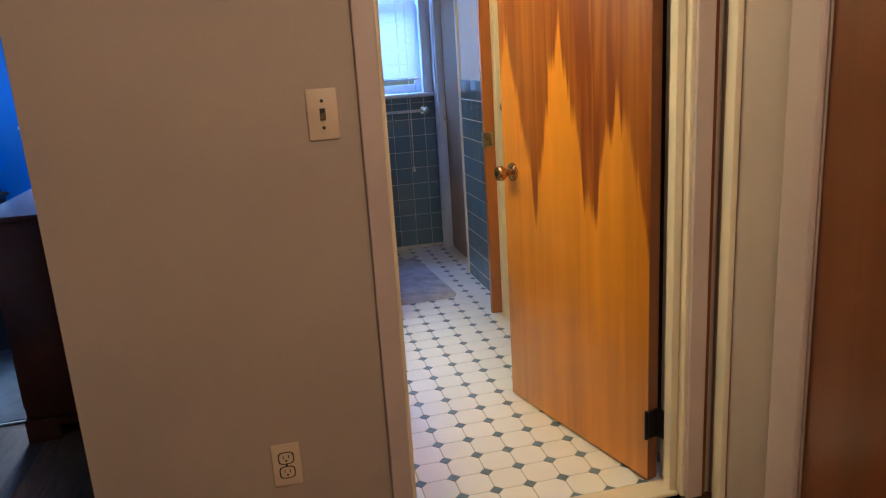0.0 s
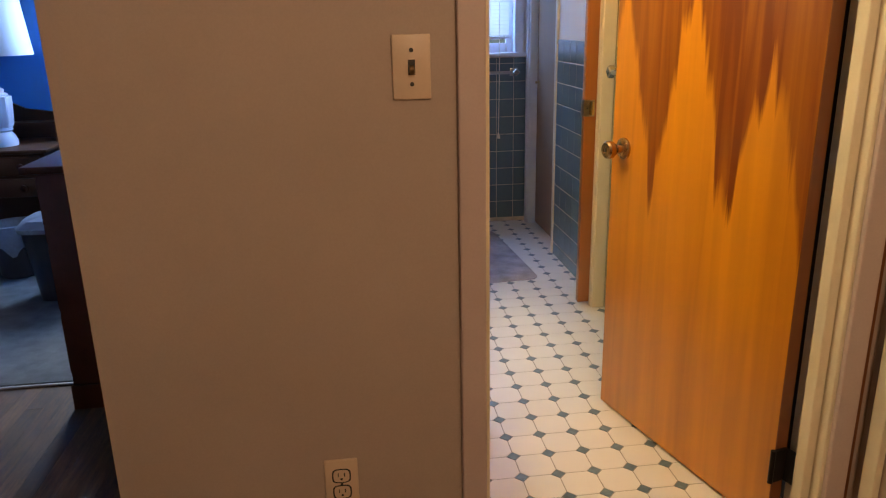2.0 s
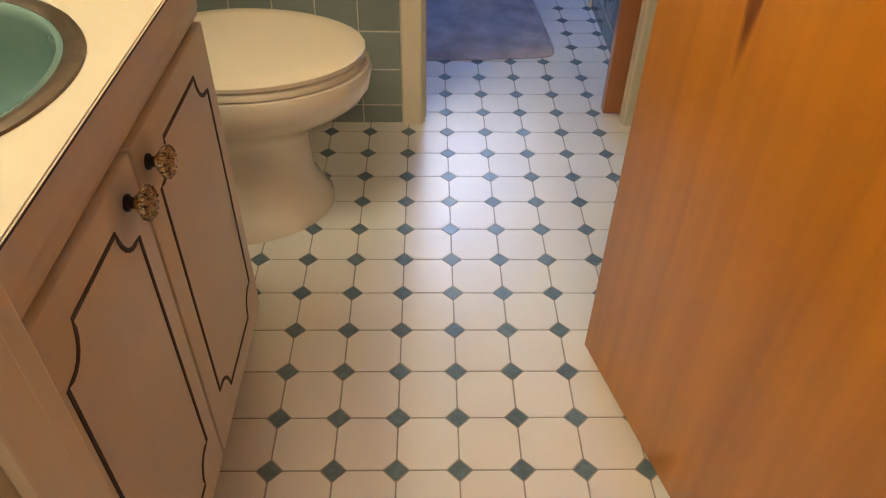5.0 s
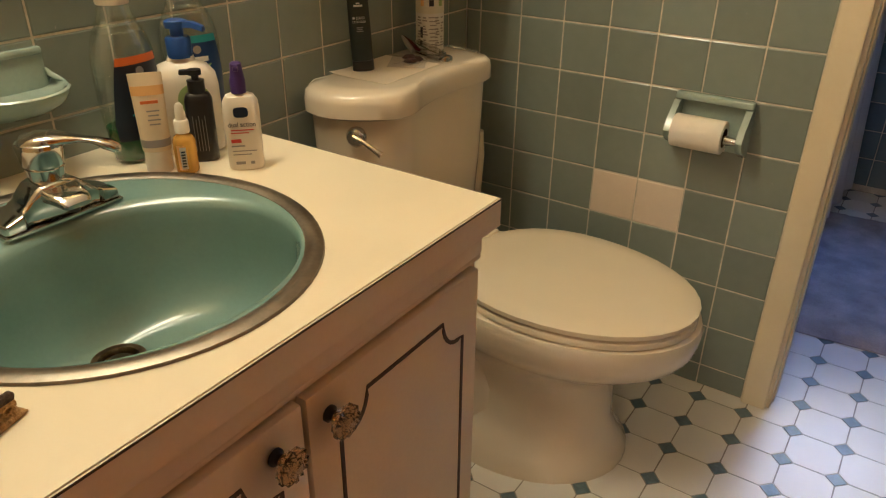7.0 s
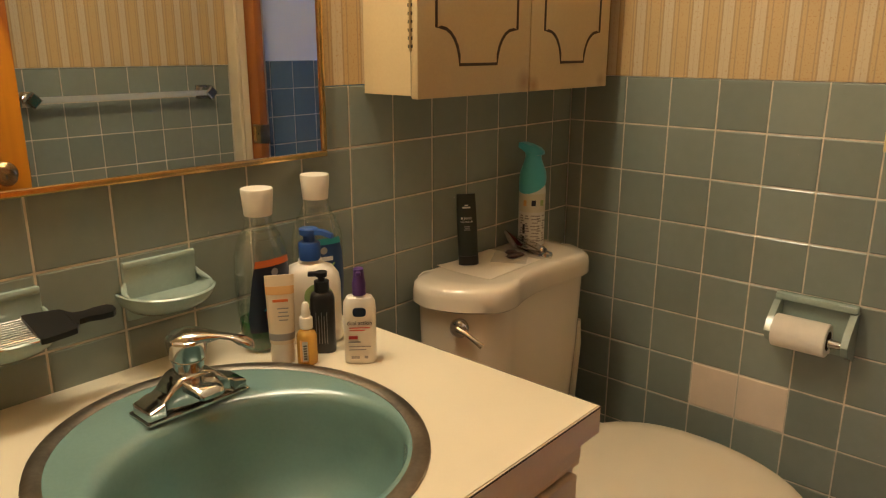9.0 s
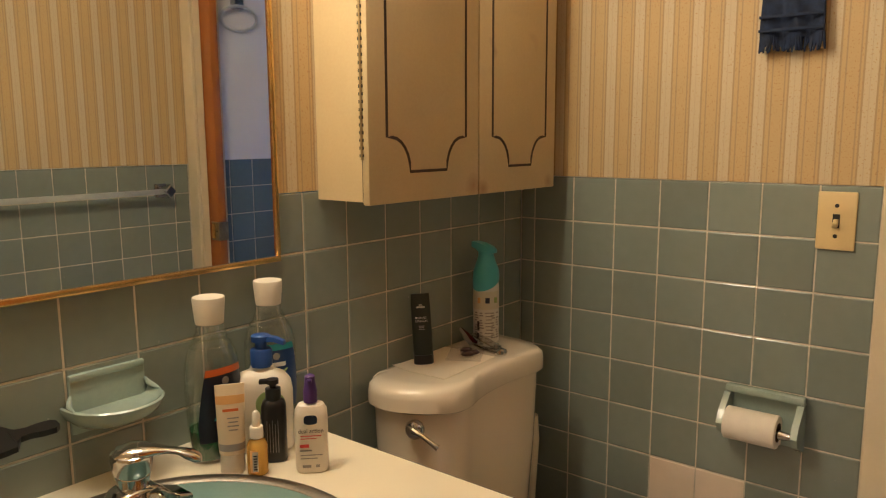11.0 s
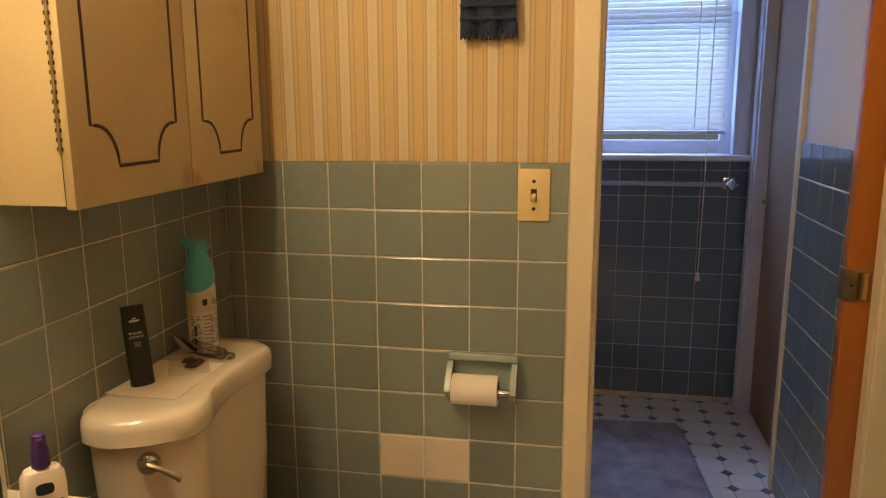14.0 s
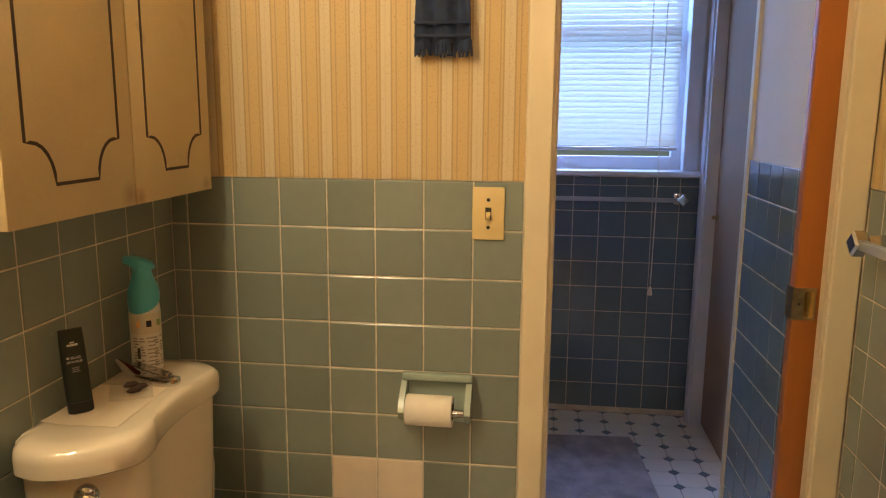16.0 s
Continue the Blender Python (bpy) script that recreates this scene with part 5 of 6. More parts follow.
part("label", loft([[(0.0232, 0.012 + 0.019 * math.cos(a), 0.092 + 0.026 * math.sin(a)) for a in [2 * math.pi * k / 28 for k in range(28)]],
                    [(0.0244, 0.012 + 0.0185 * math.cos(a), 0.092 + 0.0255 * math.sin(a)) for a in [2 * math.pi * k / 28 for k in range(28)]]]), SAGE, lot, "green round label")
bars(lot, [(0.012, 0.070, 0.026, 0.009), (0.016, 0.052, 0.02, 0.003), (0.016, 0.044, 0.016, 0.003)], NAVYINK, 0.0241)

tan = thing("lotion_tube", "cream and tan squeeze tube standing on its cap", "tube", pose(0.143, -1.002, ZC, 0, 0, -35))
part("tube_body", loft([oval(0, 0, 0.030, 0.0165, 0.0185, 24, 2.3), oval(0, 0, 0.07, 0.0125, 0.0195, 24, 2.4), oval(0, 0, 0.110, 0.005, 0.0205, 24, 2.6), oval(0, 0, 0.132, 0.0012, 0.0210, 24, 3)]), CREAMTUBE, tan)
part("cap", turned([(0.0175, 0), (0.0178, 0.012), (0.0168, 0.0295)], 24), WHITEPL, tan)
part("band", loft([oval(0, 0, 0.036, 0.0164, 0.0190, 24, 2.3), oval(0, 0, 0.046, 0.0154, 0.0193, 24, 2.3)]), GREYINK, tan, "grey print band")
part("band", loft([oval(0, 0, 0.104, 0.0068, 0.0205, 24, 2.6), oval(0, 0, 0.116, 0.0046, 0.0208, 24, 2.6)]), TANINK, tan, "tan print band")
bars(tan, [(0, 0.096, 0.022, 0.004)], ORANGEINK, 0.0098)
bars(tan, [(0.003, 0.085 - 0.006 * i, 0.016 - 0.003 * (i % 2), 0.0018) for i in range(4)], GREYINK, 0.0128)

drop = thing("dropper_bottle", "small amber serum bottle with a white dropper cap", "bottle", pose(0.178, -0.984, ZC, 0, 0, -38))
part("glass_body", turned([(0.0135, 0), (0.0150, 0.002), (0.0150, 0.044), (0.012, 0.050), (0.0075, 0.053), (0.0075, 0.058)], 24), AMBER, drop)
part("collar", turned([(0.0098, 0.055), (0.0098, 0.070), (0.0085, 0.072)], 22), WHITEPL, drop)
part("bulb", turned([(0.006, 0.071), (0.0062, 0.080), (0.0055, 0.090), (0.003, 0.094)], 18), WHITEPL, drop)
part("label", loft([[(0.0153 * math.cos(a), 0.0153 * math.sin(a), z) for a in [-0.75 + 0.75 * k / 6 for k in range(7)]] for z in (0.006, 0.040)], close=False), TANINK, drop)
part("label_strip", boxes((0.0149, -0.007, 0.008, 0.01545, 0.001, 0.038)), WHITEINK, drop, "white barcode strip", smooth=0)
bars(drop, [(-0.003, 0.012 + 0.004 * i, 0.005, 0.002) for i in range(6)], NAVYINK, 0.0155)

blk = thing("pump_bottle", "slim black pump bottle with fine white print", "bottle", pose(0.160, -0.938, ZC, 0, 0, -42))
part("bottle_body", loft([oval(0, 0, z, r * 0.8, r, 24, 3.2) for r, z in ((0.0175, 0), (0.0185, 0.002), (0.0185, 0.085), (0.016, 0.092), (0.009, 0.097))]), BLACKPL, blk)
part("pump", turned([(0.0115, 0.095), (0.0115, 0.112), (0.005, 0.113), (0.005, 0.118), (0.009, 0.119), (0.009, 0.126)], 18), BLACKPL, blk)
part("nozzle", boxes((-0.006, -0.020, 0.1195, 0.006, 0.0, 0.1258), bevel=0.002), BLACKPL, blk)
for i in range(5):
    part("print_bar", boxes((0.0150, -0.010 + 0.004 * i, 0.016, 0.0154, -0.0092 + 0.004 * i, 0.066 - 0.005 * (i % 2))), GREYINK, blk, smooth=0)

cc = thing("pump_bottle", "white lotion bottle with a purple pump and red print", "bottle", pose(0.230, -0.926, ZC, 0, 0, -44) @ Matrix.Diagonal((1.0, 0.87, 1.0, 1)))
part("bottle_body", loft([oval(0, 0, z, r * 0.58, r, 30, 3.4) for r, z in ((0.0245, 0), (0.027, 0.003), (0.0275, 0.080), (0.0265, 0.092), (0.021, 0.100), (0.010, 0.104), (0.0095, 0.108))]), WHITEPL, cc)
part("pump", turned([(0.0115, 0.104), (0.0115, 0.122), (0.0105, 0.124), (0.009, 0.135), (0.0085, 0.142), (0.006, 0.1435)], 22), PURPLE, cc, "purple pump head")
part("nozzle", boxes((0.0, -0.004, 0.134, 0.016, 0.004, 0.1405), bevel=0.002), PURPLE, cc)
part("emblem", loft([[(0.0158, 0.011 * math.copysign(abs(math.cos(a)) ** 0.6, math.cos(a)), 0.081 + 0.007 * math.copysign(abs(math.sin(a)) ** 0.6, math.sin(a))) for a in [2 * math.pi * k / 20 for k in range(20)]],
                     [(0.0164, 0.011 * math.copysign(abs(math.cos(a)) ** 0.6, math.cos(a)), 0.081 + 0.007 * math.copysign(abs(math.sin(a)) ** 0.6, math.sin(a))) for a in [2 * math.pi * k / 20 for k in range(20)]]]), NAVYINK, cc)
text_mesh("dual action", 0.0095, NAVYINK, "lettering", cc, on_front(0.0162, 0.0, 0.0615))
bars(cc, [(0.0, 0.057, 0.034, 0.0014), (-0.004, 0.053, 0.026, 0.0012)], REDINK, 0.0160)
bars(cc, [(-0.011, 0.042, 0.015, 0.005)], REDINK, 0.0160)
bars(cc, [(-0.009, 0.035, 0.020, 0.002), (0, 0.028, 0.036, 0.0013), (-0.004, 0.023, 0.028, 0.0013), (-0.008, 0.011, 0.014, 0.004), (0.010, 0.011, 0.006, 0.004)], GREYINK, 0.0160)


# ---- soap dishes, comb, cloth ----
def soap_dish(m, label):
    s = thing("soap_dish", label, "soap dish", m, "ceramic soap dishes above the sink")
    part("back_plate", boxes((0, -0.056, -0.030, 0.008, 0.056, 0.056), bevel=0.003), DISHMAT, s)
    part("top_ridge", boxes((0.0, -0.056, 0.046, 0.0105, 0.056, 0.057), bevel=0.004), DISHMAT, s)
    n = 30

    def dee(depth, half, z, back=0.003):
        return [(back + depth * max(0.0, math.cos(a)) ** 0.8, half * math.sin(a), z) for a in [-math.pi / 2 + math.pi * i / (n - 1) for i in range(n)]]
    rings = [dee(0.030, 0.036, -0.020), dee(0.056, 0.050, -0.017), dee(0.077, 0.063, -0.004), dee(0.0855, 0.068, 0.008), dee(0.087, 0.0685, 0.0125), dee(0.084, 0.066, 0.0145), dee(0.0795, 0.062, 0.012), dee(0.075, 0.058, 0.006), dee(0.056, 0.046, 0.003)]
    bm = loft(rings, cap=False)
    bm.verts.ensure_lookup_table()
    floor = [v for v in bm.verts if abs(v.co.z - 0.003) < 1e-6]
    bm.faces.new(floor)
    part("tray", bm, DISHMAT, s, smooth=50)
    for sy in (-1, 1):
        part("horn", tube([(0.007, sy * 0.055, 0.028), (0.010, sy * 0.058, 0.020), (0.018, sy * 0.062, 0.015), (0.034, sy * 0.063, 0.013)], [0.002, 0.0042, 0.004, 0.002], 10), DISHMAT, s)
    return s


soap_dish(pose(0.0, -1.110, 0.867), "pale green ceramic soap dish set into the wall tiles")
soap_dish(pose(0.0, -1.330, 0.862), "pale green ceramic soap dish holding a black hair pick")
pick = thing("hair_pick", "black hair pick with long metal teeth on the soap dish", "comb", pose(0.056, -1.284, 0.8765, 0, 9, -3))
part("head", loft([[(sx * w, yy, zz) for sx, zz in ((-1, 0.0), (1, 0.0), (0.97, 0.007), (-0.97, 0.007))] for yy, w in ((-0.024, 0.037), (-0.018, 0.038), (0.008, 0.034), (0.020, 0.031), (0.026, 0.020))]), BLACKPL, pick)
part("handle", loft([[(sx * w, yy, zz) for sx, zz in ((-1, 0.0), (1, 0.0), (1, 0.008), (-1, 0.008))] for yy, w in ((0.022, 0.02), (0.030, 0.011), (0.042, 0.009), (0.056, 0.012), (0.072, 0.012), (0.078, 0.006))]), BLACKPL, pick).location.z = 0.0
for i in range(12):
    part("tooth", tube([(-0.033 + 0.006 * i, -0.018, 0.0035), (-0.033 + 0.006 * i, -0.105, 0.003)], [0.0014, 0.0010], 6), CHROME, pick)

cloth = thing("washcloth", "folded brown terry washcloth with a dark hem on the counter", "towel", pose(0.4366, -1.459, ZC, 0, 0, 18))


def terry_layer(z, thick, grow, seed):
    bm = bmesh.new()
    bmesh.ops.create_grid(bm, x_segments=80, y_segments=76, size=0.5)
    for v in bm.verts:
        a, b2 = v.co.x, v.co.y
        x, y = a * (0.115 + grow), b2 * (0.122 + grow * 0.5)
        edge = min(1, (0.5 - abs(a)) * 16) ** 0.5 * min(1, (0.5 - abs(b2)) * 16) ** 0.5
        v.co = (x + 0.005 * noise.noise((y * 22, seed, 3.3)), y + 0.005 * noise.noise((x * 22, seed, 7)), z + thick * (0.35 + 0.65 * edge) + 0.004 * edge * noise.noise((x * 25, y * 25, seed)) + 0.0030 * noise.noise((x * 300, y * 300, seed)))
    made = bmesh.ops.extrude_face_region(bm, geom=list(bm.faces))
    for v in [v for v in made["geom"] if isinstance(v, bmesh.types.BMVert)]:
        v.co.z = z + 0.0005
    bmesh.ops.recalc_face_normals(bm, faces=bm.faces)
    return bm


part("folded_layer", terry_layer(0.0, 0.007, 0.010, 1.0), TOWELTAN, cloth)
part("folded_layer", terry_layer(0.0062, 0.006, 0.003, 2.0), TOWELTAN, cloth)
part("folded_layer", terry_layer(0.0105, 0.010, 0.0, 3.0), TOWELTAN, cloth)
part("hem", tube(curve_through([(0.058, 0.062, 0.0185), (0.057, 0.040, 0.0195), (0.0585, 0.010, 0.0185), (0.0565, -0.025, 0.019), (0.058, -0.058, 0.018)]), [0.002] + [0.0042] * 23 + [0.003], 10), TOWELDARK, cloth, "dark brown hem")
tuft_points, tuft_faces = [], []
for _ in range(3200):
    x, y = random.uniform(-0.056, 0.054), random.uniform(-0.060, 0.060)
    edge = min(1, (0.5 - abs(x / 0.115)) * 16) ** 0.5 * min(1, (0.5 - abs(y / 0.122)) * 16) ** 0.5
    z = 0.0105 + 0.010 * (0.35 + 0.65 * edge) + 0.004 * edge * noise.noise((x * 25, y * 25, 3.0)) - 0.0008
    first = len(tuft_points)
    tuft_points += [(x + 0.0009 * math.cos(q), y + 0.0009 * math.sin(q), z) for q in (0.0, 2.1, 4.2)] + [(x + random.uniform(-0.0015, 0.0015), y + random.uniform(-0.0015, 0.0015), z + random.uniform(0.0018, 0.0030))]
    tuft_faces += [(first + i, first + (i + 1) % 3, first + 3) for i in range(3)]
pile = bpy.data.meshes.new("pile")
pile.from_pydata(tuft_points, [], tuft_faces)
pile.materials.append(TOWELTAN)
pile_ob = new("pile", pile)
pile_ob.parent = cloth
tagged(pile_ob, "looped terry pile", "", "", "stuff")

# ---- mirror and vanity light ----
mir = thing("wall_mirror", "large wall mirror in a thin brass frame", "mirror")
part("glass", boxes((0.0005, -1.50, 1.045, 0.006, -0.800, 1.86)), MIRROR, mir, smooth=0)
for r in ((0.0005, -1.508, 1.035, 0.011, -0.792, 1.0448), (0.0005, -1.508, 1.8602, 0.011, -0.792, 1.870), (0.0005, -0.7998, 1.045, 0.011, -0.792, 1.86), (0.0005, -1.508, 1.045, 0.011, -1.5002, 1.86)):
    part("frame", boxes(r, bevel=0.002), BRASS, mir)
bar = thing("vanity_light", "brass vanity light bar above the mirror", "lamp")
part("back_bar", boxes((0.001, -1.43, 1.93, 0.030, -0.87, 2.05), bevel=0.006), BRASS, bar)
for y in (-1.38, -1.265, -1.15, -1.035, -0.92):
    part("socket", turned([(0.022, 0), (0.022, 0.025), (0.018, 0.028)], 20), BRASS, bar).matrix_local = pose(0.031, y, 1.99, 0, 90, 0)

# ---- wall cabinet ----
upper = thing("wall_cabinet", "cream painted wall cabinet with two dark-grooved doors", "cabinet")
CY0, CY1, CZ0, CZ1, CX = -0.694, -0.072, 1.134, 1.82, 0.118
part("body", boxes((0.0012, CY0, CZ0 + 0.002, CX, CY1, CZ1)), UPPERPAINT, upper, smooth=0)
for n, (y0, y1) in enumerate(((CY0 - 0.004, -0.378), (-0.375, CY1))):
    dr = part("cabinet_door", boxes((CX + 0.001, y0, CZ0 - 0.003, CX + 0.017, y1, CZ1 - 0.01), bevel=0.0025), UPPERPAINT, upper)
    part("groove_line", groove(groove_loop(y0 + 0.046, y1 - 0.044, CZ0 + 0.046, CZ1 - 0.07, 0.062), CX + 0.0182), GROOVE, dr, "dark routed line", smooth=0)
part("piano_hinge", tube([(CX + 0.002, CY0 - 0.0045, CZ0 + 0.075), (CX + 0.002, CY0 - 0.0045, CZ1 - 0.02)], 0.0028, 8), OLDBRASS, upper, "long brass hinge")
part("knuckle_strip", boxes(*[(CX - 0.003, CY0 - 0.0058, CZ0 + 0.08 + 0.013 * i, CX + 0.006, CY0 - 0.0035, CZ0 + 0.0855 + 0.013 * i) for i in range(44)]), SLOT, upper, smooth=0)
# near-black sheet paints the shade in the seam behind the doors
part("shadow_gap", boxes((CX + 0.0002, CY0 - 0.003, CZ0 + 0.003, CX + 0.0009, CY1, CZ1 - 0.012)), SLOT, upper, smooth=0)

# ---- toilet paper ----
tp = thing("toilet_paper_holder", "green ceramic toilet paper holder set into the tiles", "paper holder", pose(0.622, -0.0008, 0.655))
part("recess_back", boxes((-0.078, -0.004, -0.056, 0.078, 0.0, 0.058), bevel=0.002), DISHMAT, tp)
part("top_bar", boxes((-0.080, -0.028, 0.046, 0.080, -0.004, 0.062), bevel=0.005), DISHMAT, tp)
for s in (-1, 1):
    part("bracket", loft([[(s * xx, yy, zz) for xx, yy in ((0.067, y0), (0.080, y0), (0.080, y1), (0.067, y1))] for zz, y0, y1 in ((-0.058, -0.004, -0.012), (-0.03, -0.004, -0.066), (-0.01, -0.004, -0.078), (0.012, -0.004, -0.066), (0.045, -0.004, -0.028))]), DISHMAT, tp)
part("spindle", tube([(-0.068, -0.056, -0.014), (-0.02, -0.056, -0.014), (0.045, -0.056, -0.014), (0.067, -0.056, -0.014)], [0.008, 0.010, 0.010, 0.007], 14), CHROME, tp, "chrome spring roller")
roll = thing("toilet_paper_roll", "white toilet paper roll on its holder", "toilet paper", pose(0.610, -0.0568, 0.645))
part("paper", loft([[(xx, r * math.cos(a), r * math.sin(a)) for a in [2 * math.pi * k / 36 for k in range(36)]] for xx, r in ((-0.052, 0.0205), (-0.052, 0.033), (-0.050, 0.0345), (0.050, 0.0345), (0.052, 0.033), (0.052, 0.0205), (-0.052, 0.0205))], cap=False), TISSUE, roll)
part("core", loft([[(xx, r * math.cos(a), r * math.sin(a)) for a in [2 * math.pi * k / 28 for k in range(28)]] for xx, r in ((-0.0525, 0.0203), (-0.0525, 0.0185), (0.0525, 0.0185), (0.0525, 0.0203))], cap=False), TOWELDARK, roll, "brown cardboard core")
part("loose_sheet", boxes((-0.050, 0.0347, -0.040, 0.050, 0.0353, 0.0)), TISSUE, roll, smooth=0)

# ---- hand towel ----
ht = thing("hand_towel", "navy terry hand towel with a fringe on a wall ring", "towel")
bm = bmesh.new()
bmesh.ops.create_grid(bm, x_segments=36, y_segments=40, size=0.5)
for v in bm.verts:
    u, w = v.co.x, v.co.y + 0.5
    narrow = 1.0 - 0.55 * w ** 2
    x = 0.630 + u * 0.118 * narrow + 0.012 * w * 0
    y = -0.026 - 0.009 * math.sin(u * 15 + 1.0) * (0.5 + 0.5 * w) - 0.006 * noise.noise((u * 4, w * 5, 0))
    v.co = (x, y, 1.438 + w * 0.29 - 0.006 * u)
made = bmesh.ops.extrude_face_region(bm, geom=list(bm.faces))
bmesh.ops.translate(bm, verts=[v for v in made["geom"] if isinstance(v, bmesh.types.BMVert)], vec=(0, 0.010, 0))
bmesh.ops.recalc_face_normals(bm, faces=bm.faces)
part("cloth", bm, TOWEL, ht)
for zz in (1.452, 1.478):
    part("woven_band", boxes((0.572, -0.040, zz - 0.003, 0.688, -0.0365, zz + 0.003), bevel=0.001), TOWEL, ht)
for i in range(34):
    x = 0.573 + 0.115 * i / 33
    y = -0.026 - 0.008 * math.sin((i / 33 - 0.5) * 15 + 1.0)
    part("fringe_tuft", tube([(x, y + 0.004, 1.445), (x + random.uniform(-0.002, 0.002), y + 0.003, 1.428), (x + random.uniform(-0.004, 0.004), y + random.uniform(-0.004, 0.006), 1.411 + random.uniform(-0.003, 0.004))], [0.0030, 0.0030, 0.0020], 5), TOWEL, ht)
tr = part("ring", tube([(0.63 + 0.07 * math.cos(a), -0.032, 1.745 + 0.07 * math.sin(a)) for a in [2 * math.pi * k / 32 for k in range(33)]], 0.005, 10, False), BARMAT, ht)
part("ring_mount", boxes((0.605, -0.040, 1.80, 0.655, 0.0, 1.85), bevel=0.004), CHROME, ht)


# ---- towel bars and rings ----
def towel_bar(m, length, label):
    b = thing("towel_bar", label, "towel bar", m)
    part("rod", boxes((-0.071, 0.012, -0.009, -0.053, length - 0.012, 0.009), bevel=0.002), BARMAT, b, "frosted clear plastic rod")
    for y in (0.0, length):
        post = part("post", loft([oval(0, 0, zz, r, r, 4) for zz, r in ((0.008, 0.018), (0.046, 0.015), (0.052, 0.025), (0.072, 0.025), (0.077, 0.020))]), CHROME, b, "chrome diamond-shaped post", smooth=20)
        post.matrix_local = pose(0, y, 0, 0, -90, 0)
        part("mount_plate", boxes((-0.008, y - 0.024, -0.024, 0.0, y + 0.024, 0.024), bevel=0.003), CHROME, b)
    return b


towel_bar(pose(1.4985, -0.735, 1.058), 0.60, "frosted towel bar with chrome posts on the green tiles")
towel_bar(pose(1.425, 1.5765, 0.958, 0, 0, 90), 0.80, "white towel bar under the tub room window")
ring = thing("towel_ring", "clear plastic towel ring on the white tub room wall", "towel ring", pose(1.496, 0.228, 1.745))
part("mount", boxes((-0.035, -0.02, 0.0, 0.0, 0.02, 0.045), bevel=0.003), CHROME, ring)
part("hoop", tube([(-0.025 - 0.025 * math.sin(a) * 0.6, 0.085 * math.cos(a), -0.035 + 0.045 * math.sin(a)) for a in [2 * math.pi * k / 36 for k in range(37)]], 0.006, 10, False), BARMAT, ring)

# ---- bath rug and shower curtain ----
rug = thing("bath_rug", "mauve-grey shaggy bath rug with rounded corners", "rug", pose(0.990, 0.845, 0, 0, 0, 4.0))
bm = bmesh.new()
bmesh.ops.create_grid(bm, x_segments=90, y_segments=120, size=0.5)
for v in bm.verts:
    a, b2 = v.co.x * 2, v.co.y * 2
    k = min(1.0, 1.0 / max(1e-6, (abs(a) ** 14 + abs(b2) ** 14) ** (1 / 14))) if max(abs(a), abs(b2)) > 0.9 else 1.0
    x, y = a * 0.29 * k, b2 * 0.455 * k
    edge = min(1.0, (1 - max(abs(a), abs(b2))) * 14)
    v.co = (x, y, 0.003 + edge * (0.014 + 0.004 * noise.noise((x * 30, y * 30, 1)) + 0.004 * noise.noise((x * 160, y * 160, 2))))
made = bmesh.ops.extrude_face_region(bm, geom=list(bm.faces))
for v in [v for v in made["geom"] if isinstance(v, bmesh.types.BMVert)]:
    v.co.z = 0.001
bmesh.ops.recalc_face_normals(bm, faces=bm.faces)
part("rug_body", bm, RUGMAT, rug)
sc = thing("shower_curtain", "white shower curtain hanging at the tub", "curtain")
bm = bmesh.new()
bmesh.ops.create_grid(bm, x_segments=60, y_segments=20, size=0.5)
for v in bm.verts:
    u, w = v.co.x + 0.5, v.co.y + 0.5
    v.co = (0.73 + 0.09 * (1 - w) ** 1.5 * u + 0.018 * math.sin(u * 40), 0.45 + 1.08 * u, 0.03 + 1.95 * w)
made = bmesh.ops.extrude_face_region(bm, geom=list(bm.faces))
bmesh.ops.translate(bm, verts=[v for v in made["geom"] if isinstance(v, bmesh.types.BMVert)], vec=(-0.002, 0, 0))
bmesh.ops.recalc_face_normals(bm, faces=bm.faces)
part("sheet", bm, CURTAIN, sc)
part("rod", tube([(0.73, 0.112, 2.0), (0.73, 1.583, 2.0)], 0.012, 12), CHROME, sc)

# ---- bedroom ----
dresser = thing("dresser", "dark mahogany dresser with a polished top", "dresser")
part("body", boxes((-0.605, -0.60, 0.09, -0.135, 0.78, 0.828), bevel=0.003), MAHOGANY, dresser)
part("top", boxes((-0.642, -0.625, 0.829, -0.125, 0.80, 0.854), bevel=0.006), MAHOGANY, dresser)
part("plinth", boxes((-0.612, -0.608, 0.0, -0.50, -0.585, 0.089), (-0.24, -0.608, 0.0, -0.135, -0.585, 0.089), (-0.612, -0.584, 0.0, -0.59, 0.78, 0.089), (-0.4995, -0.606, 0.055, -0.2405, -0.587, 0.089)), MAHOGANY, dresser, smooth=0)
for r in range(3):
    for c in range(2):
        y0 = -0.57 + 0.67 * c
        dw = part("drawer", boxes((-0.620, y0, 0.12 + 0.235 * r, -0.6055, y0 + 0.65, 0.335 + 0.235 * r), bevel=0.004), MAHOGANY, dresser)
        part("pull", turned([(0.012, 0), (0.008, 0.008), (0.015, 0.02), (0.010, 0.026)], 16), OLDBRASS, dw).matrix_local = pose(-0.620, y0 + 0.325, 0.23 + 0.235 * r, 0, -90, 0)
paper = thing("paper_sheet", "white sheet of paper on the dresser", "paper", pose(-0.38, -0.36, 0.8545, 0, 0, 25))
part("sheet", boxes((-0.10, -0.13, 0.0, 0.10, 0.13, 0.0015)), PAPERW, paper, smooth=0)

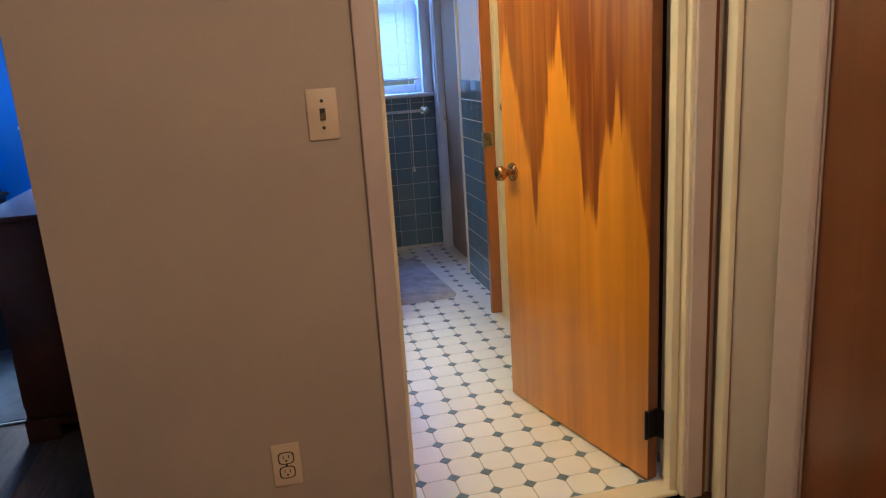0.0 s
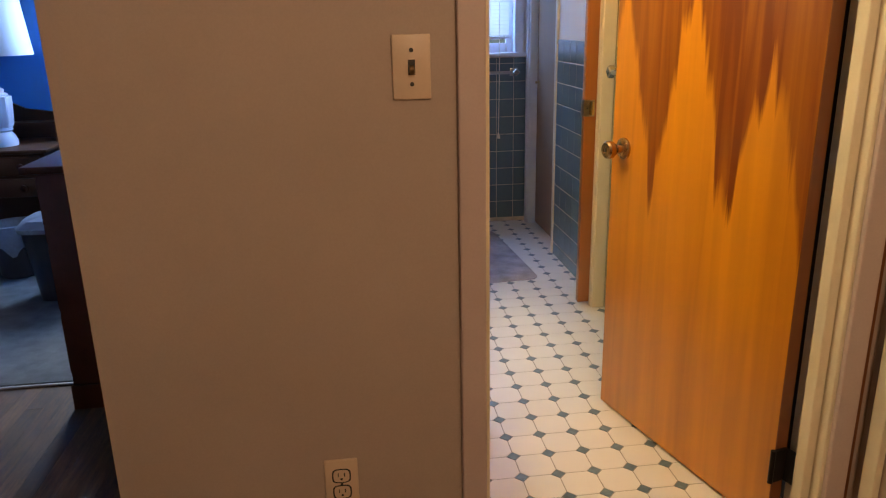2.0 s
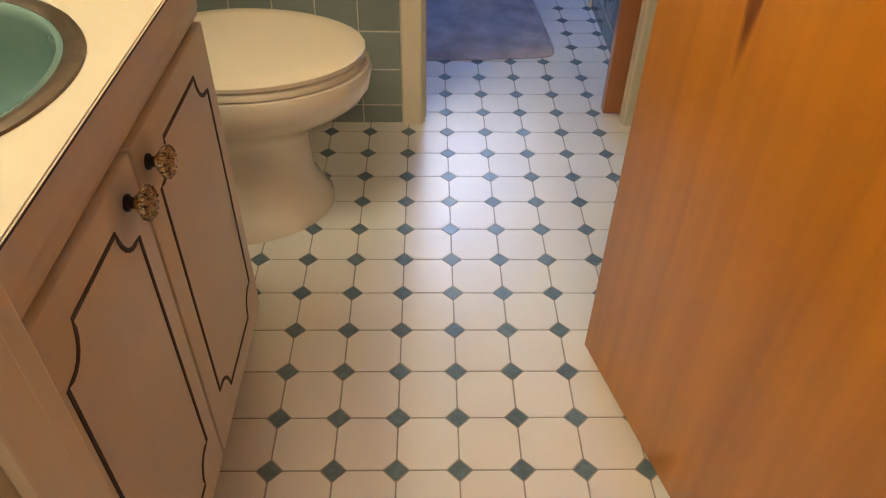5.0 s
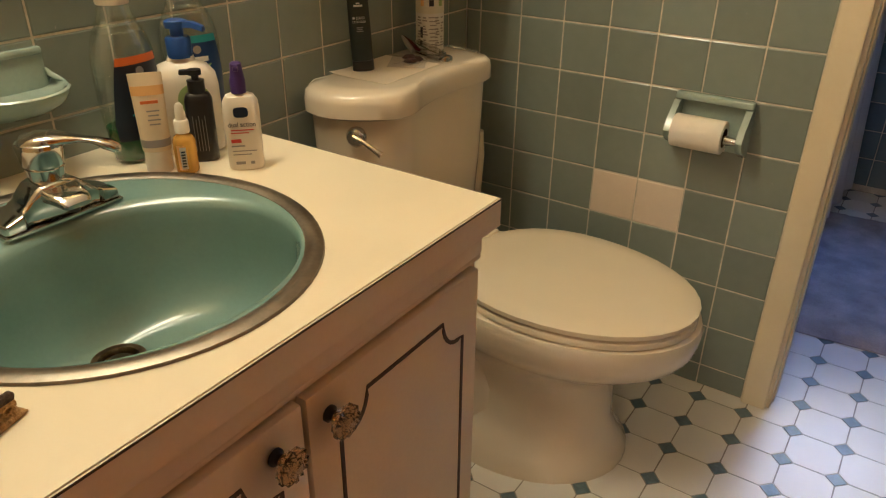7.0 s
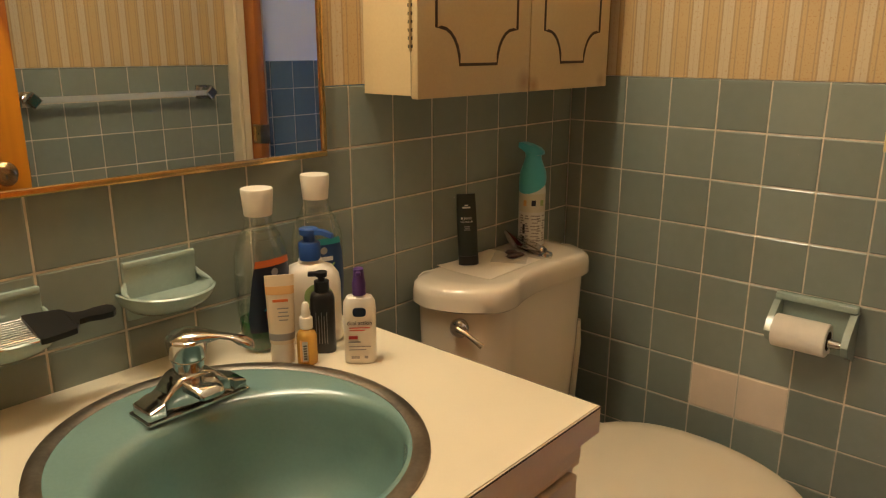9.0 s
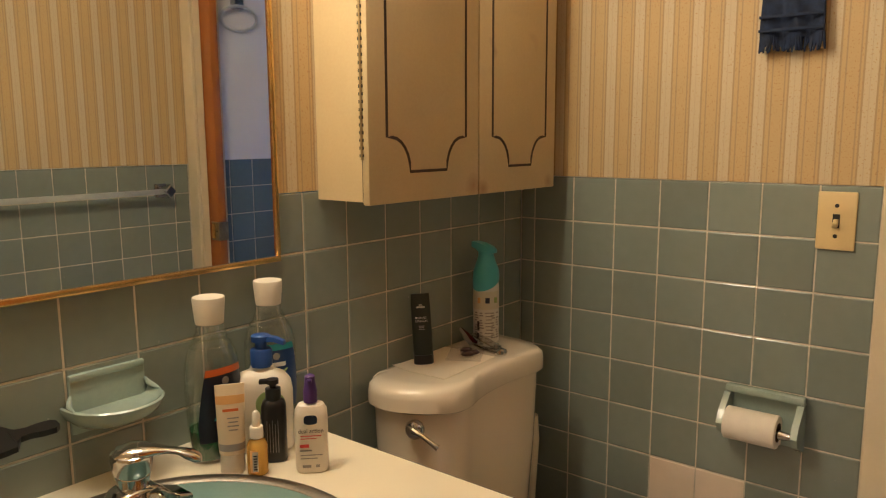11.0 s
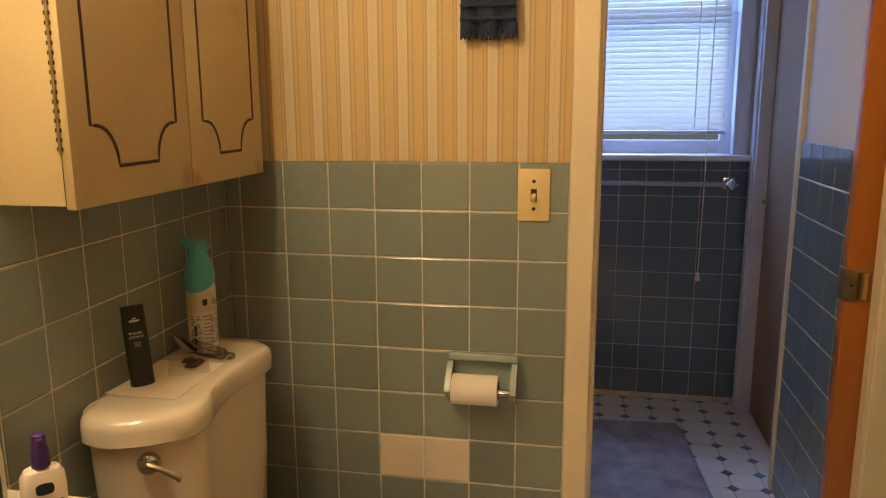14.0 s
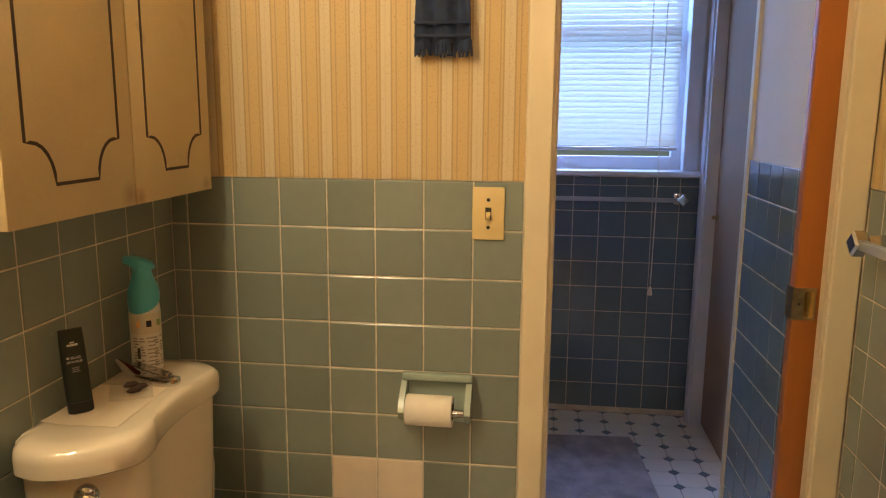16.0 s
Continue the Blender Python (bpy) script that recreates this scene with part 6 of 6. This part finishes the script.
desk = thing("writing_desk", "small brown wooden desk with two rows of drawers", "desk")
DX0, DX1, DY0, DY1, DZ = -1.86, -1.215, 1.06, 1.56, 0.665
part("top", boxes((DX0 - 0.02, DY0 - 0.02, DZ - 0.02, DX1 + 0.02, DY1, DZ), bevel=0.005), DESKWOOD, desk)
part("carcass", boxes((DX0, DY0, DZ - 0.26, DX1, DY1 - 0.01, DZ - 0.0205)), DESKWOOD, desk, smooth=0)
for r in range(2):
    dw = part("drawer", boxes((DX0 + 0.025, DY0 - 0.012, DZ - 0.135 - 0.115 * r, DX1 - 0.025, DY0 - 0.0005, DZ - 0.035 - 0.115 * r), bevel=0.004), DESKWOOD, desk)
    for x in (DX0 + 0.14, DX1 - 0.12):
        part("knob", turned([(0.008, 0), (0.008, 0.006), (0.016, 0.014), (0.016, 0.022), (0.008, 0.028)], 18), MAHOGANY, dw).matrix_local = pose(x, DY0 - 0.012, DZ - 0.085 - 0.115 * r, 90, 0, 0)
for x in (DX0 + 0.002, DX1 - 0.047):
    for y in (DY0 + 0.002, DY1 - 0.06):
        part("leg", loft([[(x + 0.0225 + sx * w, y + 0.0225 + sy * w, zz) for sx, sy in ((-1, -1), (1, -1), (1, 1), (-1, 1))] for w, zz in ((0.014, 0.0), (0.0225, DZ - 0.2605))]), DESKWOOD, desk)
hut = part("gallery_back", loft([[(x, yy, zz) for yy, zz in ((1.53, DZ + 0.0005), (1.55, DZ + 0.0005), (1.55, DZ + hh), (1.53, DZ + hh))] for x, hh in ((DX0 + 0.02, 0.14), (DX0 + 0.10, 0.15), (-1.62, 0.17), (-1.54, 0.21), (-1.46, 0.17), (DX1 - 0.12, 0.15), (DX1 - 0.02, 0.14))]), DESKWOOD, desk)
for x in (DX0 + 0.01, DX1 - 0.03):
    part("gallery_side", loft([[(xx, yy, zz) for xx, zz in ((x, DZ + 0.0005), (x + 0.02, DZ + 0.0005), (x + 0.02, DZ + hh), (x, DZ + hh))] for yy, hh in ((1.33, 0.03), (1.37, 0.13), (1.42, 0.16), (1.53, 0.17))]), DESKWOOD, desk)
# dark panel added in place of the deep shade under the desk
part("shade_panel", boxes((DX0 + 0.03, DY1 - 0.03, 0.12, DX1 - 0.03, DY1 - 0.015, DZ - 0.262)), DESKWOOD, desk, smooth=0)
part("gallery_shelf", boxes((DX0 + 0.035, 1.42, DZ + 0.085, DX1 - 0.035, 1.529, DZ + 0.10)), DESKWOOD, desk, smooth=0)

table_lamp = thing("table_lamp", "white ceramic table lamp with a white drum shade", "lamp", pose(-1.50, 1.25, DZ))
part("base", turned([(0.085, 0), (0.088, 0.02), (0.080, 0.05), (0.062, 0.075), (0.072, 0.085), (0.070, 0.10)], 30), CERAMICW, table_lamp)
part("fluted_body", loft([[(r * (1 + (0.05 if i % 4 in (0, 1) else 0)) * math.cos(2 * math.pi * i / 48), r * (1 + (0.05 if i % 4 in (0, 1) else 0)) * math.sin(2 * math.pi * i / 48), z) for i in range(48)] for r, z in ((0.070, 0.10), (0.078, 0.115), (0.088, 0.24), (0.088, 0.262), (0.075, 0.268))]), CERAMICW, table_lamp, smooth=25)
part("neck", turned([(0.075, 0.266), (0.078, 0.275), (0.060, 0.285), (0.062, 0.30), (0.045, 0.312), (0.046, 0.325), (0.028, 0.338), (0.012, 0.35)], 26), CERAMICW, table_lamp)
part("stem", turned([(0.009, 0.35), (0.020, 0.43), (0.020, 0.50)], 16), BLACKMETAL, table_lamp)
part("shade", loft([oval(0, 0, z, r, r, 44) for r, z in ((0.235, 0.475), (0.20, 0.845), (0.198, 0.845), (0.233, 0.475))], cap=False), SHADE, table_lamp, "white fabric shade")
part("shade_spider", tube([(-0.198, 0, 0.83), (0, 0, 0.82), (0.198, 0, 0.83)], 0.003, 6), BLACKMETAL, table_lamp)
part("stem_upper", tube([(0, 0, 0.50), (0, 0, 0.83)], 0.005, 8), BLACKMETAL, table_lamp)

bin_ = thing("waste_bin", "grey waste bin with a white liner under the desk", "bin", pose(-1.40, 0.98, 0.014))
part("bucket", loft([oval(0, 0, z, r, r, 28) for r, z in ((0.095, 0), (0.10, 0.01), (0.122, 0.27), (0.118, 0.27), (0.096, 0.02))]), BINMAT, bin_)
part("liner", loft([[(r * (1 + 0.05 * noise.noise((math.cos(a) * 3, math.sin(a) * 3, z * 12))) * math.cos(a), r * (1 + 0.05 * noise.noise((math.cos(a) * 3, math.sin(a) * 3, z * 12))) * math.sin(a), z + (0.045 * noise.noise((math.cos(a) * 2, math.sin(a) * 2, 0)) if z < 0.2 else 0)) for a in [2 * math.pi * k / 40 for k in range(40)]] for r, z in ((0.128, 0.15), (0.130, 0.22), (0.128, 0.282), (0.114, 0.285), (0.110, 0.20))], cap=False), BAGMAT, bin_)
bin2 = thing("lidded_bin", "tall grey bin with a white swing lid", "bin", pose(-1.02, 0.60, 0.014))
part("bucket", loft([oval(0, 0, z, r, r * 0.9, 28, 4) for r, z in ((0.12, 0), (0.155, 0.34), (0.16, 0.35))]), BINMAT, bin2)
part("lid", loft([oval(0, 0, z, r, r * 0.9, 28, 4) for r, z in ((0.17, 0.345), (0.172, 0.365), (0.14, 0.40), (0.06, 0.415))]), plastic("pale_grey_lid", (0.22, 0.23, 0.25)), bin2)
